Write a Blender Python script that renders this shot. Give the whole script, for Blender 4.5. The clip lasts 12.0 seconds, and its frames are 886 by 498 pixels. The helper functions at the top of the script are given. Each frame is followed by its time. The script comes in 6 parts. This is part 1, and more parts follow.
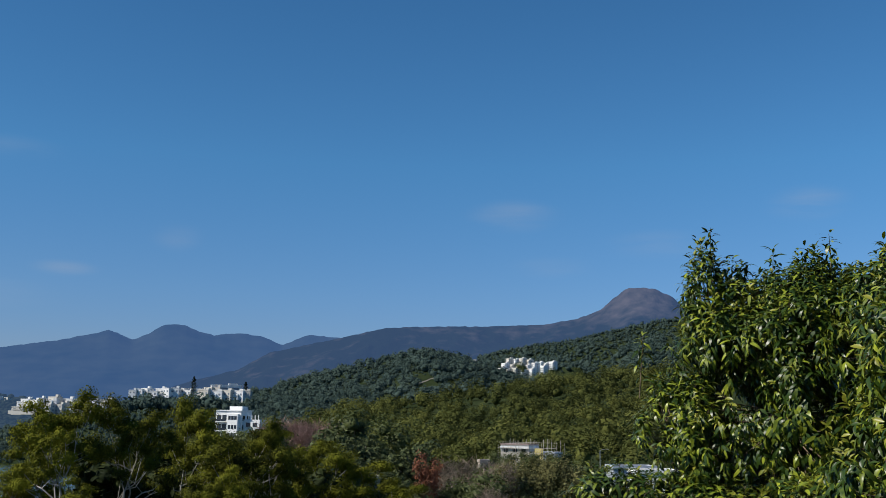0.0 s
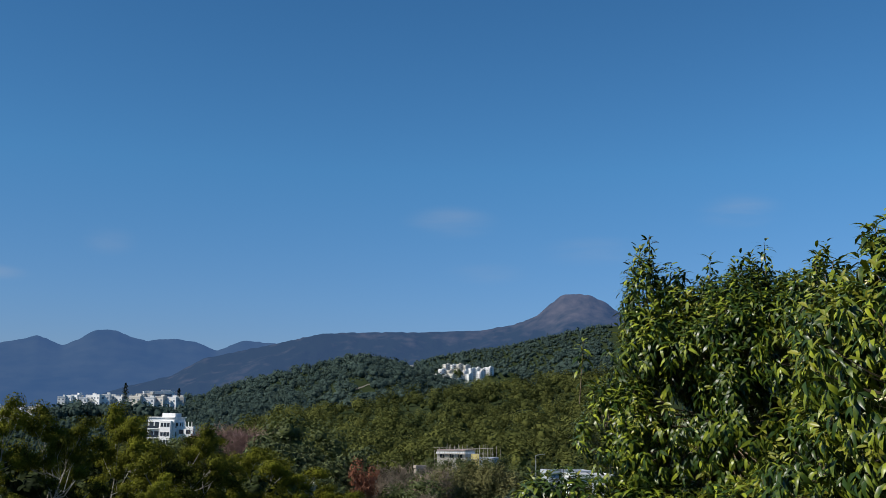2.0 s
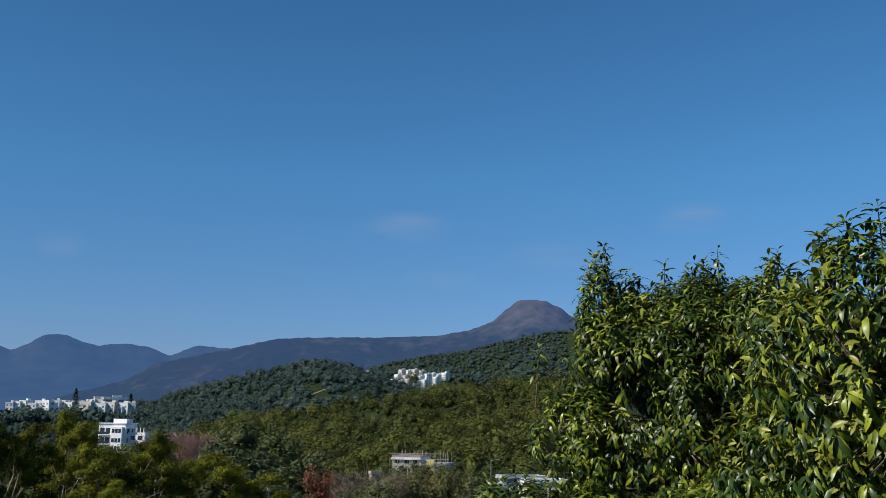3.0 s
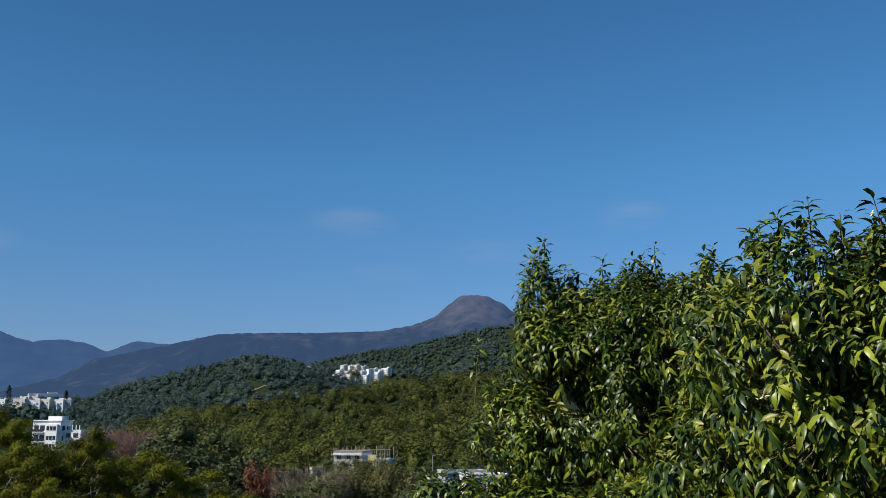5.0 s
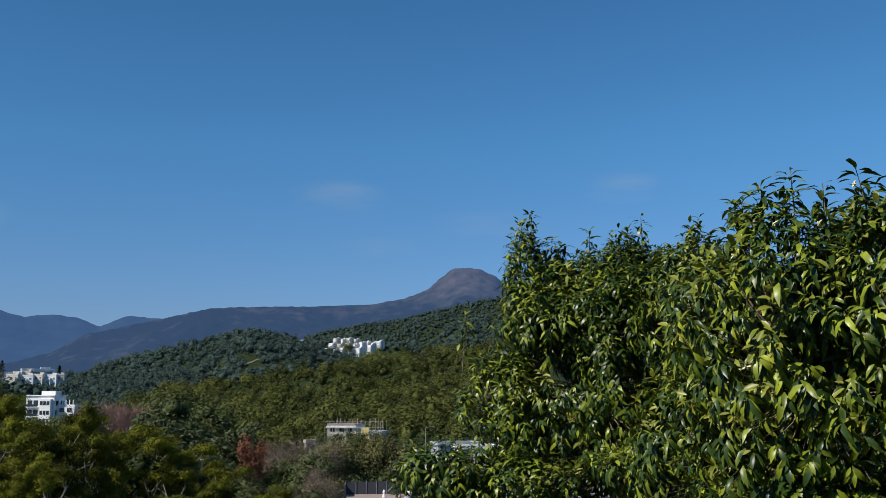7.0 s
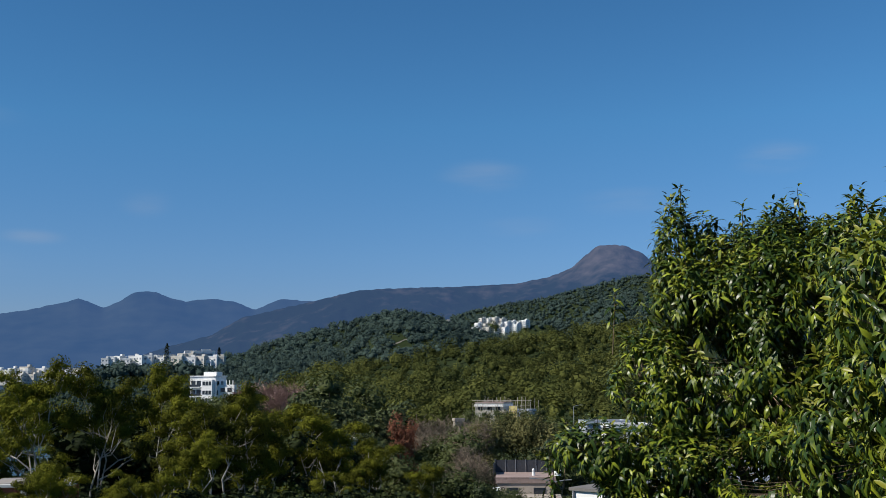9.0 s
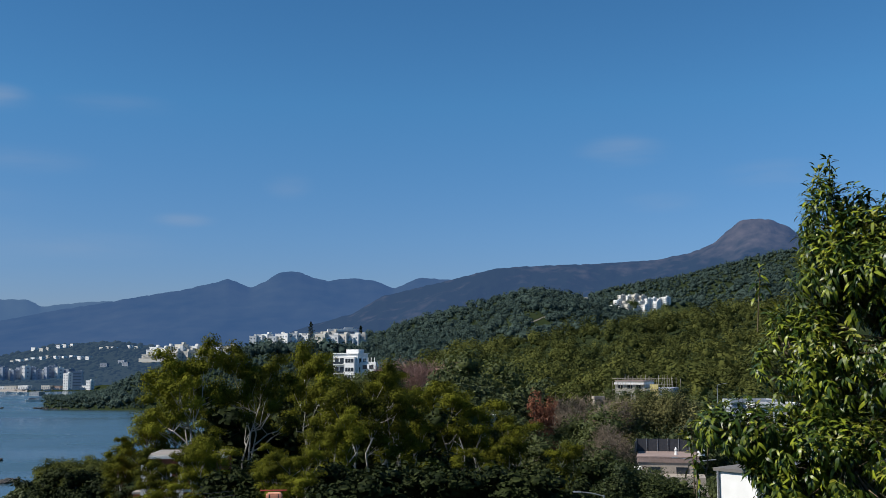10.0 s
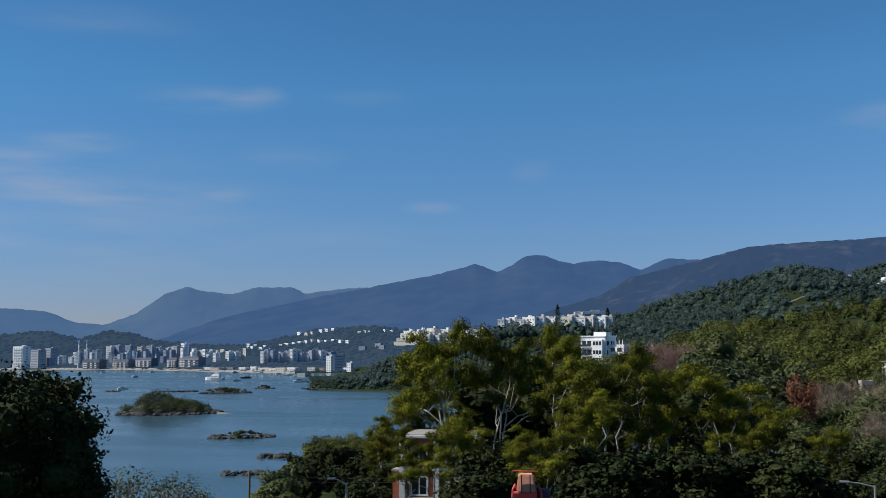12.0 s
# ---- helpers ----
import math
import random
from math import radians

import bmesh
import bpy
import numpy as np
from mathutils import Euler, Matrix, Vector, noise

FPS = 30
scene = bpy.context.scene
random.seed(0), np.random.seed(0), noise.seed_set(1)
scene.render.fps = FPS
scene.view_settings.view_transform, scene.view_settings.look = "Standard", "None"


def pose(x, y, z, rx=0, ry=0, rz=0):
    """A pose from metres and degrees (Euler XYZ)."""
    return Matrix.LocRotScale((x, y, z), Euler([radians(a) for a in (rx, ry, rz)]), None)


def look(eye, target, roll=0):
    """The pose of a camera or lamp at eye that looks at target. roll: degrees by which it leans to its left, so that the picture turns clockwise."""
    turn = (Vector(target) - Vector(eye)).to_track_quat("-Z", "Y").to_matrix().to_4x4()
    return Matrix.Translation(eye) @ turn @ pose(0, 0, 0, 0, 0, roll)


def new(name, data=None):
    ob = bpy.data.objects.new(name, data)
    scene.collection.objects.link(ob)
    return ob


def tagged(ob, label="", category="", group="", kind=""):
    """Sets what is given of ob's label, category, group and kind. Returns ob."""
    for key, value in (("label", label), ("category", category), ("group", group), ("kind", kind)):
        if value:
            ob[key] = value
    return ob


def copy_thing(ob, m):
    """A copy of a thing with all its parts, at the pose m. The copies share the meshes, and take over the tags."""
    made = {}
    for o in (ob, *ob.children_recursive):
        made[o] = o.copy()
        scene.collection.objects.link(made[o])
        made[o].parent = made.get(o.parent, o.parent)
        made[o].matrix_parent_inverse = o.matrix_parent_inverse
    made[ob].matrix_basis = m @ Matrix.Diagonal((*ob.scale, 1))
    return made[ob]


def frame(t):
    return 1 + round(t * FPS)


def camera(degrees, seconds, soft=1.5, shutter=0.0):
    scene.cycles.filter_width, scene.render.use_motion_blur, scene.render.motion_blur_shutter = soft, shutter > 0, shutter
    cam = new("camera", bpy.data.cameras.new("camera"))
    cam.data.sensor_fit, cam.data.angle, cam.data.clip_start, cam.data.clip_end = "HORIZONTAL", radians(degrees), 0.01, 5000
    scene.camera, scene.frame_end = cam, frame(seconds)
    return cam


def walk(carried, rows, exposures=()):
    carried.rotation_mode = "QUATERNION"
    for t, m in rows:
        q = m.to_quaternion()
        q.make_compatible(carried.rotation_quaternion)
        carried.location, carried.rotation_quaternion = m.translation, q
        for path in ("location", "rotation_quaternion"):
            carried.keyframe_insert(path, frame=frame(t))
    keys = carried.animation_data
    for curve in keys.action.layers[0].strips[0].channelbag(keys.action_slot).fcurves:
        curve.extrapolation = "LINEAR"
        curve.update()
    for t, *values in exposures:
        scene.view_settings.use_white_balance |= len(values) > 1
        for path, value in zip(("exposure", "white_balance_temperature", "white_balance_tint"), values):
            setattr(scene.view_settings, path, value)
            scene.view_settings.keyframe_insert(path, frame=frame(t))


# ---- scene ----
cam = camera(47.6, 12.0, soft=0.5)
EYE = 35.0  # camera's height over the sea
# seconds, sideways sway, yaw, pitch, roll
PATH = [
    (0.0, 0.020, 0.00, 9.80, -1.00),
    (0.5, -0.020, -0.53, 9.70, -0.94),
    (1.0, -0.010, -1.55, 9.68, -0.86),
    (1.5, -0.030, -3.02, 10.01, -0.80),
    (2.0, -0.025, -3.57, 10.18, -0.74),
    (2.5, -0.035, -5.01, 10.37, -0.55),
    (3.0, -0.030, -6.07, 10.51, -0.62),
    (5.0, -0.010, -9.33, 10.27, -0.25),
    (5.5, -0.015, -10.34, 9.94, -0.11),
    (6.0, 0.000, -10.71, 9.35, -0.04),
    (6.5, 0.040, -10.25, 8.91, 0.07),
    (8.5, 0.040, -5.14, 8.26, 0.14),
    (9.0, 0.010, -1.44, 7.58, 0.41),
    (9.5, 0.005, 2.21, 6.78, 0.53),
    (10.0, 0.015, 6.39, 6.37, 0.27),
    (10.5, 0.015, 10.95, 6.13, 0.27),
    (11.0, 0.015, 14.38, 5.93, 0.38),
    (11.5, 0.015, 17.66, 5.78, 0.36),
    (12.0, 0.015, 20.36, 5.48, 0.43),
]
walk(cam, [(t, pose(x, 0, EYE, 90 + p, r, y)) for t, x, y, p, r in PATH])

# ---- world, sun, exposure ----
SUN_LEFT, SUN_UP = 107.0, 43.0   # degrees to the left of the y axis, and over the horizon
scene.view_settings.exposure = 0.4
world = bpy.data.worlds.new("world")
scene.world = world
world.use_nodes = True
wn, wl = world.node_tree.nodes, world.node_tree.links
wn.clear()
sky = wn.new("ShaderNodeTexSky")
sky.sky_type = "NISHITA"
sky.sun_disc = False
sky.sun_elevation = radians(SUN_UP)
sky.sun_rotation = radians(-SUN_LEFT)
sky.altitude, sky.air_density, sky.dust_density, sky.ozone_density = 0, 1.0, 0.0, 1.0
w_tc = wn.new("ShaderNodeTexCoord")
w_map = wn.new("ShaderNodeMapping")
w_map.inputs["Scale"].default_value = (1.5, 1.5, 10.0)
w_noise = wn.new("ShaderNodeTexNoise")
w_noise.inputs["Scale"].default_value, w_noise.inputs["Detail"].default_value = 5.5, 6.0
w_ramp = wn.new("ShaderNodeMapRange")
for k, v in (("From Min", 0.32), ("From Max", 0.72), ("To Min", 0.1), ("To Max", 1.0)):
    w_ramp.inputs[k].default_value = v
w_mix = wn.new("ShaderNodeMixRGB")
w_mix.inputs["Color2"].default_value = (4.3, 4.9, 6.0, 1)
w_tint = wn.new("ShaderNodeMixRGB")
w_tint.blend_type = "MULTIPLY"
w_tint.inputs["Fac"].default_value = 1.0
w_xyz, w_up = wn.new("ShaderNodeSeparateXYZ"), wn.new("ShaderNodeValToRGB")
wl.new(w_tc.outputs["Generated"], w_xyz.inputs[0])
wl.new(w_xyz.outputs["Z"], w_up.inputs["Fac"])
w_up.color_ramp.elements[0].position, w_up.color_ramp.elements[0].color = 0.0, (0.46, 0.51, 0.90, 1)
w_up.color_ramp.elements[1].position, w_up.color_ramp.elements[1].color = 0.42, (0.34, 0.79, 1.12, 1)
for at, tint in ((0.12, (0.45, 0.71, 1.08, 1)), (0.25, (0.40, 0.86, 1.20, 1))):
    w_up.color_ramp.elements.new(at).color = tint
w_even, w_side = wn.new("ShaderNodeVectorMath"), wn.new("ShaderNodeMapRange")
w_even.operation = "SCALE"
for k, v in (("From Min", -0.7), ("From Max", 0.4), ("To Min", 0.90), ("To Max", 1.09)):
    w_side.inputs[k].default_value = v
wl.new(w_xyz.outputs["X"], w_side.inputs["Value"])
wl.new(w_up.outputs["Color"], w_even.inputs[0])
wl.new(w_side.outputs["Result"], w_even.inputs["Scale"])
wl.new(w_even.outputs["Vector"], w_tint.inputs["Color2"])
w_bg = wn.new("ShaderNodeBackground")
w_bg.inputs["Strength"].default_value = 0.064
w_out = wn.new("ShaderNodeOutputWorld")
wl.new(w_tc.outputs["Generated"], w_map.inputs["Vector"])
wl.new(w_map.outputs["Vector"], w_noise.inputs["Vector"])
wl.new(w_noise.outputs["Fac"], w_ramp.inputs["Value"])
# thin streaks of cirrus: bearing, elevation, half their length and height in degrees, density
WISPS = [(33.6, 13.7, 4.8, 0.9, 0.16), (30.6, 14.1, 1.7, 0.6, 0.10), (40.4, 11.0, 3.2, 0.7, 0.20), (43.5, 9.6, 4.5, 1.2, 0.17), (39.5, 8.3, 6.5, 1.1, 0.15), (32.5, 8.4, 1.8, 0.5, 0.10),
         (29.0, 10.7, 3.6, 0.9, 0.06), (21.0, 7.8, 1.9, 0.5, 0.10), (26.0, 6.3, 5.5, 1.0, 0.05), (15.2, 9.9, 1.6, 0.9, 0.06), (-3.9, 11.7, 2.8, 1.0, 0.13), (-20.2, 12.0, 2.4, 1.0, 0.15), (-12.2, 10.0, 3.4, 0.9, 0.08), (24.8, 13.9, 3.5, 0.8, 0.05),
         (40.0, 17.5, 7.0, 1.2, 0.05), (-6.0, 8.8, 2.6, 0.7, 0.05), (42.0, 7.0, 15.0, 5.0, 0.10)]


def w_math(op, *args):
    node = wn.new("ShaderNodeMath")
    node.operation = op
    for slot, arg in zip(node.inputs, args):
        if isinstance(arg, (int, float)):
            slot.default_value = arg
        else:
            wl.new(arg, slot)
    return node.outputs[0]


w_round = wn.new("ShaderNodeCombineXYZ")
w_bear = w_math("MULTIPLY", w_math("ARCTAN2", w_math("MULTIPLY", w_xyz.outputs["X"], -1.0), w_xyz.outputs["Y"]), 57.2958)
wl.new(w_bear, w_round.inputs[0])
wl.new(w_math("MULTIPLY", w_math("ARCSINE", w_xyz.outputs["Z"]), 57.2958), w_round.inputs[1])
w_all = None
for az, el, half_w, half_h, density in WISPS:
    off, fit, far = wn.new("ShaderNodeVectorMath"), wn.new("ShaderNodeVectorMath"), wn.new("ShaderNodeVectorMath")
    off.operation, fit.operation, far.operation = "SUBTRACT", "MULTIPLY", "LENGTH"
    off.inputs[1].default_value, fit.inputs[1].default_value = (az, el, 0), (1 / half_w, 1 / half_h, 0)
    wl.new(w_round.outputs[0], off.inputs[0])
    wl.new(off.outputs[0], fit.inputs[0])
    wl.new(fit.outputs[0], far.inputs[0])
    fade = wn.new("ShaderNodeMapRange")
    fade.interpolation_type = "SMOOTHERSTEP"
    for k, v in (("From Min", 1.25), ("From Max", 0.0), ("To Min", 0.0), ("To Max", density * 2.6)):
        fade.inputs[k].default_value = v
    wl.new(far.outputs["Value"], fade.inputs["Value"])
    w_all = w_math("ADD", w_all, fade.outputs["Result"]) if w_all else fade.outputs["Result"]
wl.new(w_math("MULTIPLY", w_all, w_ramp.outputs["Result"]), w_mix.inputs["Fac"])
wl.new(sky.outputs["Color"], w_tint.inputs["Color1"])
wl.new(w_tint.outputs["Color"], w_mix.inputs["Color1"])
wl.new(w_mix.outputs["Color"], w_bg.inputs["Color"])
wl.new(w_bg.outputs["Background"], w_out.inputs["Surface"])
sun = new("sun", bpy.data.lights.new("sun", "SUN"))
sun.data.energy, sun.data.angle, sun.data.color = 5.0, radians(0.53), (1.0, 0.95, 0.87)
s_az, s_el = radians(SUN_LEFT), radians(SUN_UP)
s_dir = Vector((-math.sin(s_az) * math.cos(s_el), math.cos(s_az) * math.cos(s_el), math.sin(s_el)))
sun.matrix_world = look(s_dir * 400, (0, 0, 0))


# ---- materials ----
def paint(name, dark, light, scale, rough=0.8, bump=0.3, metal=0.0, island=0.0, each=0.0, leaf=0.0, air=None, spec=0.4, fine=9.0, depth=0.05, zone=None):
    """A surface of two colours mixed by a coarse and a fine noise. island, each: variation from piece to piece and from
    object to object; zone: heights between which the lighter colour takes over; leaf: light that shines through; air:
    emission that paints in the haze before far things."""
    m = bpy.data.materials.new(name)
    m.use_nodes = True
    n, l = m.node_tree.nodes, m.node_tree.links
    b = n["Principled BSDF"]
    geo = n.new("ShaderNodeNewGeometry")
    big, small = n.new("ShaderNodeTexNoise"), n.new("ShaderNodeTexNoise")
    for node, s, d in ((big, scale, 4.0), (small, scale * fine, 5.0)):
        node.inputs["Scale"].default_value, node.inputs["Detail"].default_value = s, d
        l.new(geo.outputs["Position"], node.inputs["Vector"])
    mixed = n.new("ShaderNodeMath")
    mixed.operation = "MULTIPLY_ADD"
    mixed.inputs[1].default_value = 0.55
    l.new(small.outputs["Fac"], mixed.inputs[0])
    half = n.new("ShaderNodeMath")
    half.operation = "MULTIPLY"
    half.inputs[1].default_value = 0.55
    l.new(big.outputs["Fac"], half.inputs[0])
    l.new(half.outputs[0], mixed.inputs[2])
    value = mixed.outputs[0]
    info = n.new("ShaderNodeObjectInfo")
    for src, amount in ((geo.outputs["Random Per Island"], island), (info.outputs["Random"], each)):
        if amount:
            ma = n.new("ShaderNodeMath")
            ma.operation = "MULTIPLY_ADD"
            ma.inputs[1].default_value = amount
            l.new(src, ma.inputs[0])
            off = n.new("ShaderNodeMath")
            off.operation = "SUBTRACT"
            off.inputs[1].default_value = amount / 2
            l.new(value, off.inputs[0])
            l.new(off.outputs[0], ma.inputs[2])
            value = ma.outputs[0]
    if zone:
        xyz, band, plus = n.new("ShaderNodeSeparateXYZ"), n.new("ShaderNodeMapRange"), n.new("ShaderNodeMath")
        l.new(geo.outputs["Position"], xyz.inputs[0])
        l.new(xyz.outputs["Z"], band.inputs["Value"])
        band.inputs["From Min"].default_value, band.inputs["From Max"].default_value = zone
        band.inputs["To Min"].default_value, band.inputs["To Max"].default_value = -0.22, 0.12
        l.new(band.outputs["Result"], plus.inputs[0])
        l.new(value, plus.inputs[1])
        value = plus.outputs[0]
    ramp = n.new("ShaderNodeMapRange")
    ramp.inputs["From Min"].default_value, ramp.inputs["From Max"].default_value = 0.35, 0.72
    l.new(value, ramp.inputs["Value"])
    mix = n.new("ShaderNodeMixRGB")
    mix.inputs["Color1"].default_value, mix.inputs["Color2"].default_value = (*dark, 1), (*light, 1)
    l.new(ramp.outputs["Result"], mix.inputs["Fac"])
    l.new(mix.outputs["Color"], b.inputs["Base Color"])
    b.inputs["Roughness"].default_value, b.inputs["Metallic"].default_value = rough, metal
    b.inputs["Specular IOR Level"].default_value = spec
    if bump:
        bp = n.new("ShaderNodeBump")
        bp.inputs["Strength"].default_value, bp.inputs["Distance"].default_value = bump, depth
        l.new(mixed.outputs[0], bp.inputs["Height"])
        l.new(bp.outputs["Normal"], b.inputs["Normal"])
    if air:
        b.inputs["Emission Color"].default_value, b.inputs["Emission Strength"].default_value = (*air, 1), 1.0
    if leaf:
        tr, add = n.new("ShaderNodeBsdfTranslucent"), n.new("ShaderNodeMixShader")
        l.new(mix.outputs["Color"], tr.inputs["Color"])
        add.inputs["Fac"].default_value = leaf
        l.new(b.outputs["BSDF"], add.inputs[1])
        l.new(tr.outputs["BSDF"], add.inputs[2])
        l.new(add.outputs["Shader"], n["Material Output"].inputs["Surface"])
    return m


# bluish base colours carry the town's haze
M_TOWN = paint("town_haze_grey", (0.2000, 0.2400, 0.3100), (0.3300, 0.3700, 0.4400), 0.2, 0.8, 0.1, each=0.6)
M_SOIL = paint("soil_and_scrub", (0.0140, 0.0230, 0.0100), (0.0300, 0.0390, 0.0180), 0.06, 0.95, 0.6, depth=0.4, spec=0.0)
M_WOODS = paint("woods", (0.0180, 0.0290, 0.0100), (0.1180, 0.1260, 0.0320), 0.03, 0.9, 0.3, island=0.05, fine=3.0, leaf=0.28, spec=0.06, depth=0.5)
# bluer, paler copy of the woods: haze tinted into the base colours
M_WOODS_FAR = paint("haze_tinted_woods", (0.0360, 0.0610, 0.0560), (0.0800, 0.1160, 0.0960), 0.02, 0.9, 0.3, island=0.05, fine=3.0, leaf=0.4, spec=0.06, depth=0.5)
# haze painted in: bluish emission over darkened woods colours
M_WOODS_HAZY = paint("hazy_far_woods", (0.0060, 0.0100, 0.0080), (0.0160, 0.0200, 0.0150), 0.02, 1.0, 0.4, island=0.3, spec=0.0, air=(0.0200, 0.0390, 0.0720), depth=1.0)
M_FEATHER = paint("feathery_leaves", (0.0140, 0.0190, 0.0030), (0.1500, 0.1560, 0.0130), 0.25, 0.85, 0.0, island=0.1, each=0.14, leaf=0.14, spec=0.08, fine=3.0)
M_BROAD = paint("broad_leaves", (0.0200, 0.0340, 0.0110), (0.0940, 0.1140, 0.0320), 0.3, 0.65, 0.0, island=0.12, each=0.3, leaf=0.3, spec=0.25)
M_GREYLEAF = paint("grey_green_leaves", (0.026, 0.038, 0.016), (0.090, 0.108, 0.042), 0.3, 0.7, 0.0, island=0.5, each=0.2, leaf=0.2, spec=0.12)
# near-black green; the undergrowth's shade is put into this colour
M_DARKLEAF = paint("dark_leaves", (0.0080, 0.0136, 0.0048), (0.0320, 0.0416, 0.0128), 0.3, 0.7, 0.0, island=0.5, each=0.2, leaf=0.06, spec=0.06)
M_BAMBOOLEAF = paint("bamboo_leaves", (0.052, 0.056, 0.018), (0.175, 0.165, 0.066), 0.3, 0.7, 0.0, island=0.2, each=0.2, leaf=0.25, spec=0.1)
M_REDLEAF = paint("red_leaves", (0.12, 0.042, 0.022), (0.26, 0.100, 0.050), 0.4, 0.7, 0.0, island=0.2, leaf=0.25, spec=0.3)
M_BARK = paint("bark", (0.0800, 0.0680, 0.0520), (0.2720, 0.2400, 0.2000), 1.2, 0.9, 0.5)
M_PALEBARK = paint("pale_bark", (0.1760, 0.1600, 0.1360), (0.4160, 0.3840, 0.3360), 1.0, 0.85, 0.4)
M_TWIGS = paint("dry_twigs", (0.1100, 0.0850, 0.0600), (0.2900, 0.2300, 0.1750), 0.8, 0.9, 0.2, island=0.5)
M_PINKTWIGS = paint("rosy_dry_twigs", (0.1700, 0.1050, 0.0850), (0.3700, 0.2400, 0.2050), 0.8, 0.9, 0.2, island=0.5)
M_ROCK = paint("rock", (0.010, 0.010, 0.011), (0.042, 0.040, 0.038), 0.4, 0.9, 0.7, island=0.4)
M_SAND = paint("sand", (0.1600, 0.1480, 0.1340), (0.2900, 0.2620, 0.2300), 0.1, 0.95, 0.3)
M_TRACK = paint("bare_earth", (0.10, 0.09, 0.075), (0.19, 0.17, 0.14), 0.2, 0.95, 0.3)
M_WHITE = paint("white_render", (0.62, 0.62, 0.60), (0.76, 0.76, 0.75), 0.2, 0.75, 0.1, each=0.2)
M_CREAM = paint("cream_render", (0.4320, 0.4080, 0.3600), (0.5600, 0.5360, 0.4800), 0.2, 0.8, 0.1, each=0.4)
# this and the next: blued and lightened for town haze, shared by nearer walls
M_GREYWALL = paint("grey_render", (0.2300, 0.2600, 0.3100), (0.3600, 0.3900, 0.4400), 0.2, 0.8, 0.1, each=0.5)
M_DARKWALL = paint("dark_cladding", (0.10, 0.11, 0.135), (0.17, 0.18, 0.21), 0.2, 0.7, 0.1, each=0.4)
M_BEIGE = paint("beige_render", (0.26, 0.225, 0.19), (0.37, 0.32, 0.27), 0.6, 0.85, 0.15)
M_BRICK = paint("red_brick", (0.22, 0.06, 0.035), (0.36, 0.12, 0.07), 1.5, 0.85, 0.3)
M_ROOF = paint("roof_felt", (0.1280, 0.1200, 0.1120), (0.2400, 0.2240, 0.2080), 0.5, 0.9, 0.2, each=0.4)
M_PINKROOF = paint("rosy_roof", (0.1920, 0.1440, 0.1280), (0.2880, 0.2160, 0.1920), 0.5, 0.9, 0.2)
M_TIN = paint("tin_roof", (0.2560, 0.2720, 0.2880), (0.4160, 0.4320, 0.4480), 0.7, 0.45, 0.2, metal=0.5)
M_PANEL = paint("dark_sheet", (0.02, 0.022, 0.028), (0.05, 0.052, 0.06), 0.5, 0.5, 0.1)
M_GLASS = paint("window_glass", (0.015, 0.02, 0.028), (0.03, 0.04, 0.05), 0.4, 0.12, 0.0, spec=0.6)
# paler copy of window_glass; the far panes' lost contrast is put into colour
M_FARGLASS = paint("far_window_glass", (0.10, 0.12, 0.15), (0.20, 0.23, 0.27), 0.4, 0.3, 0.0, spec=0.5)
M_STEEL = paint("galvanised_steel", (0.2400, 0.2480, 0.2560), (0.3680, 0.3760, 0.3840), 2.0, 0.5, 0.1, metal=0.6)
M_RED = paint("red_paint", (0.38, 0.045, 0.04), (0.58, 0.09, 0.08), 1.2, 0.5, 0.1)
M_ORANGE = paint("faded_orange_cover", (0.50, 0.20, 0.12), (0.66, 0.34, 0.22), 1.4, 0.8, 0.2)
M_PURPLE = paint("dark_purple_tarp", (0.04, 0.025, 0.05), (0.09, 0.06, 0.11), 1.5, 0.7, 0.3)
M_YELLOW = paint("yellow_render", (0.4400, 0.3680, 0.1280), (0.5600, 0.4800, 0.2080), 0.4, 0.8, 0.1)
M_POLE = paint("wooden_pole", (0.10, 0.075, 0.05), (0.20, 0.15, 0.10), 1.5, 0.9, 0.3)
M_BAMBOO = paint("scaffold_bamboo", (0.2400, 0.2160, 0.1760), (0.4000, 0.3680, 0.3200), 1.0, 0.8, 0.1)
# bluish emission on these three ranges paints in the haze before them
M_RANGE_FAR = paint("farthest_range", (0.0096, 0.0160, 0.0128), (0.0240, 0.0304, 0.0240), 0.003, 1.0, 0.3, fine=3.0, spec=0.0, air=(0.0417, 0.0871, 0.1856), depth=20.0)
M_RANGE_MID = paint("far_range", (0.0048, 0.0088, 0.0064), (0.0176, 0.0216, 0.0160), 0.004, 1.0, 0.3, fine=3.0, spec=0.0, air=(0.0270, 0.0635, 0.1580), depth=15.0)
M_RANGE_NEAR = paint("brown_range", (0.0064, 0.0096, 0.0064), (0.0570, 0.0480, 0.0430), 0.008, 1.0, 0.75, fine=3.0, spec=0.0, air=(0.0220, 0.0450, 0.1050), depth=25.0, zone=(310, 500))


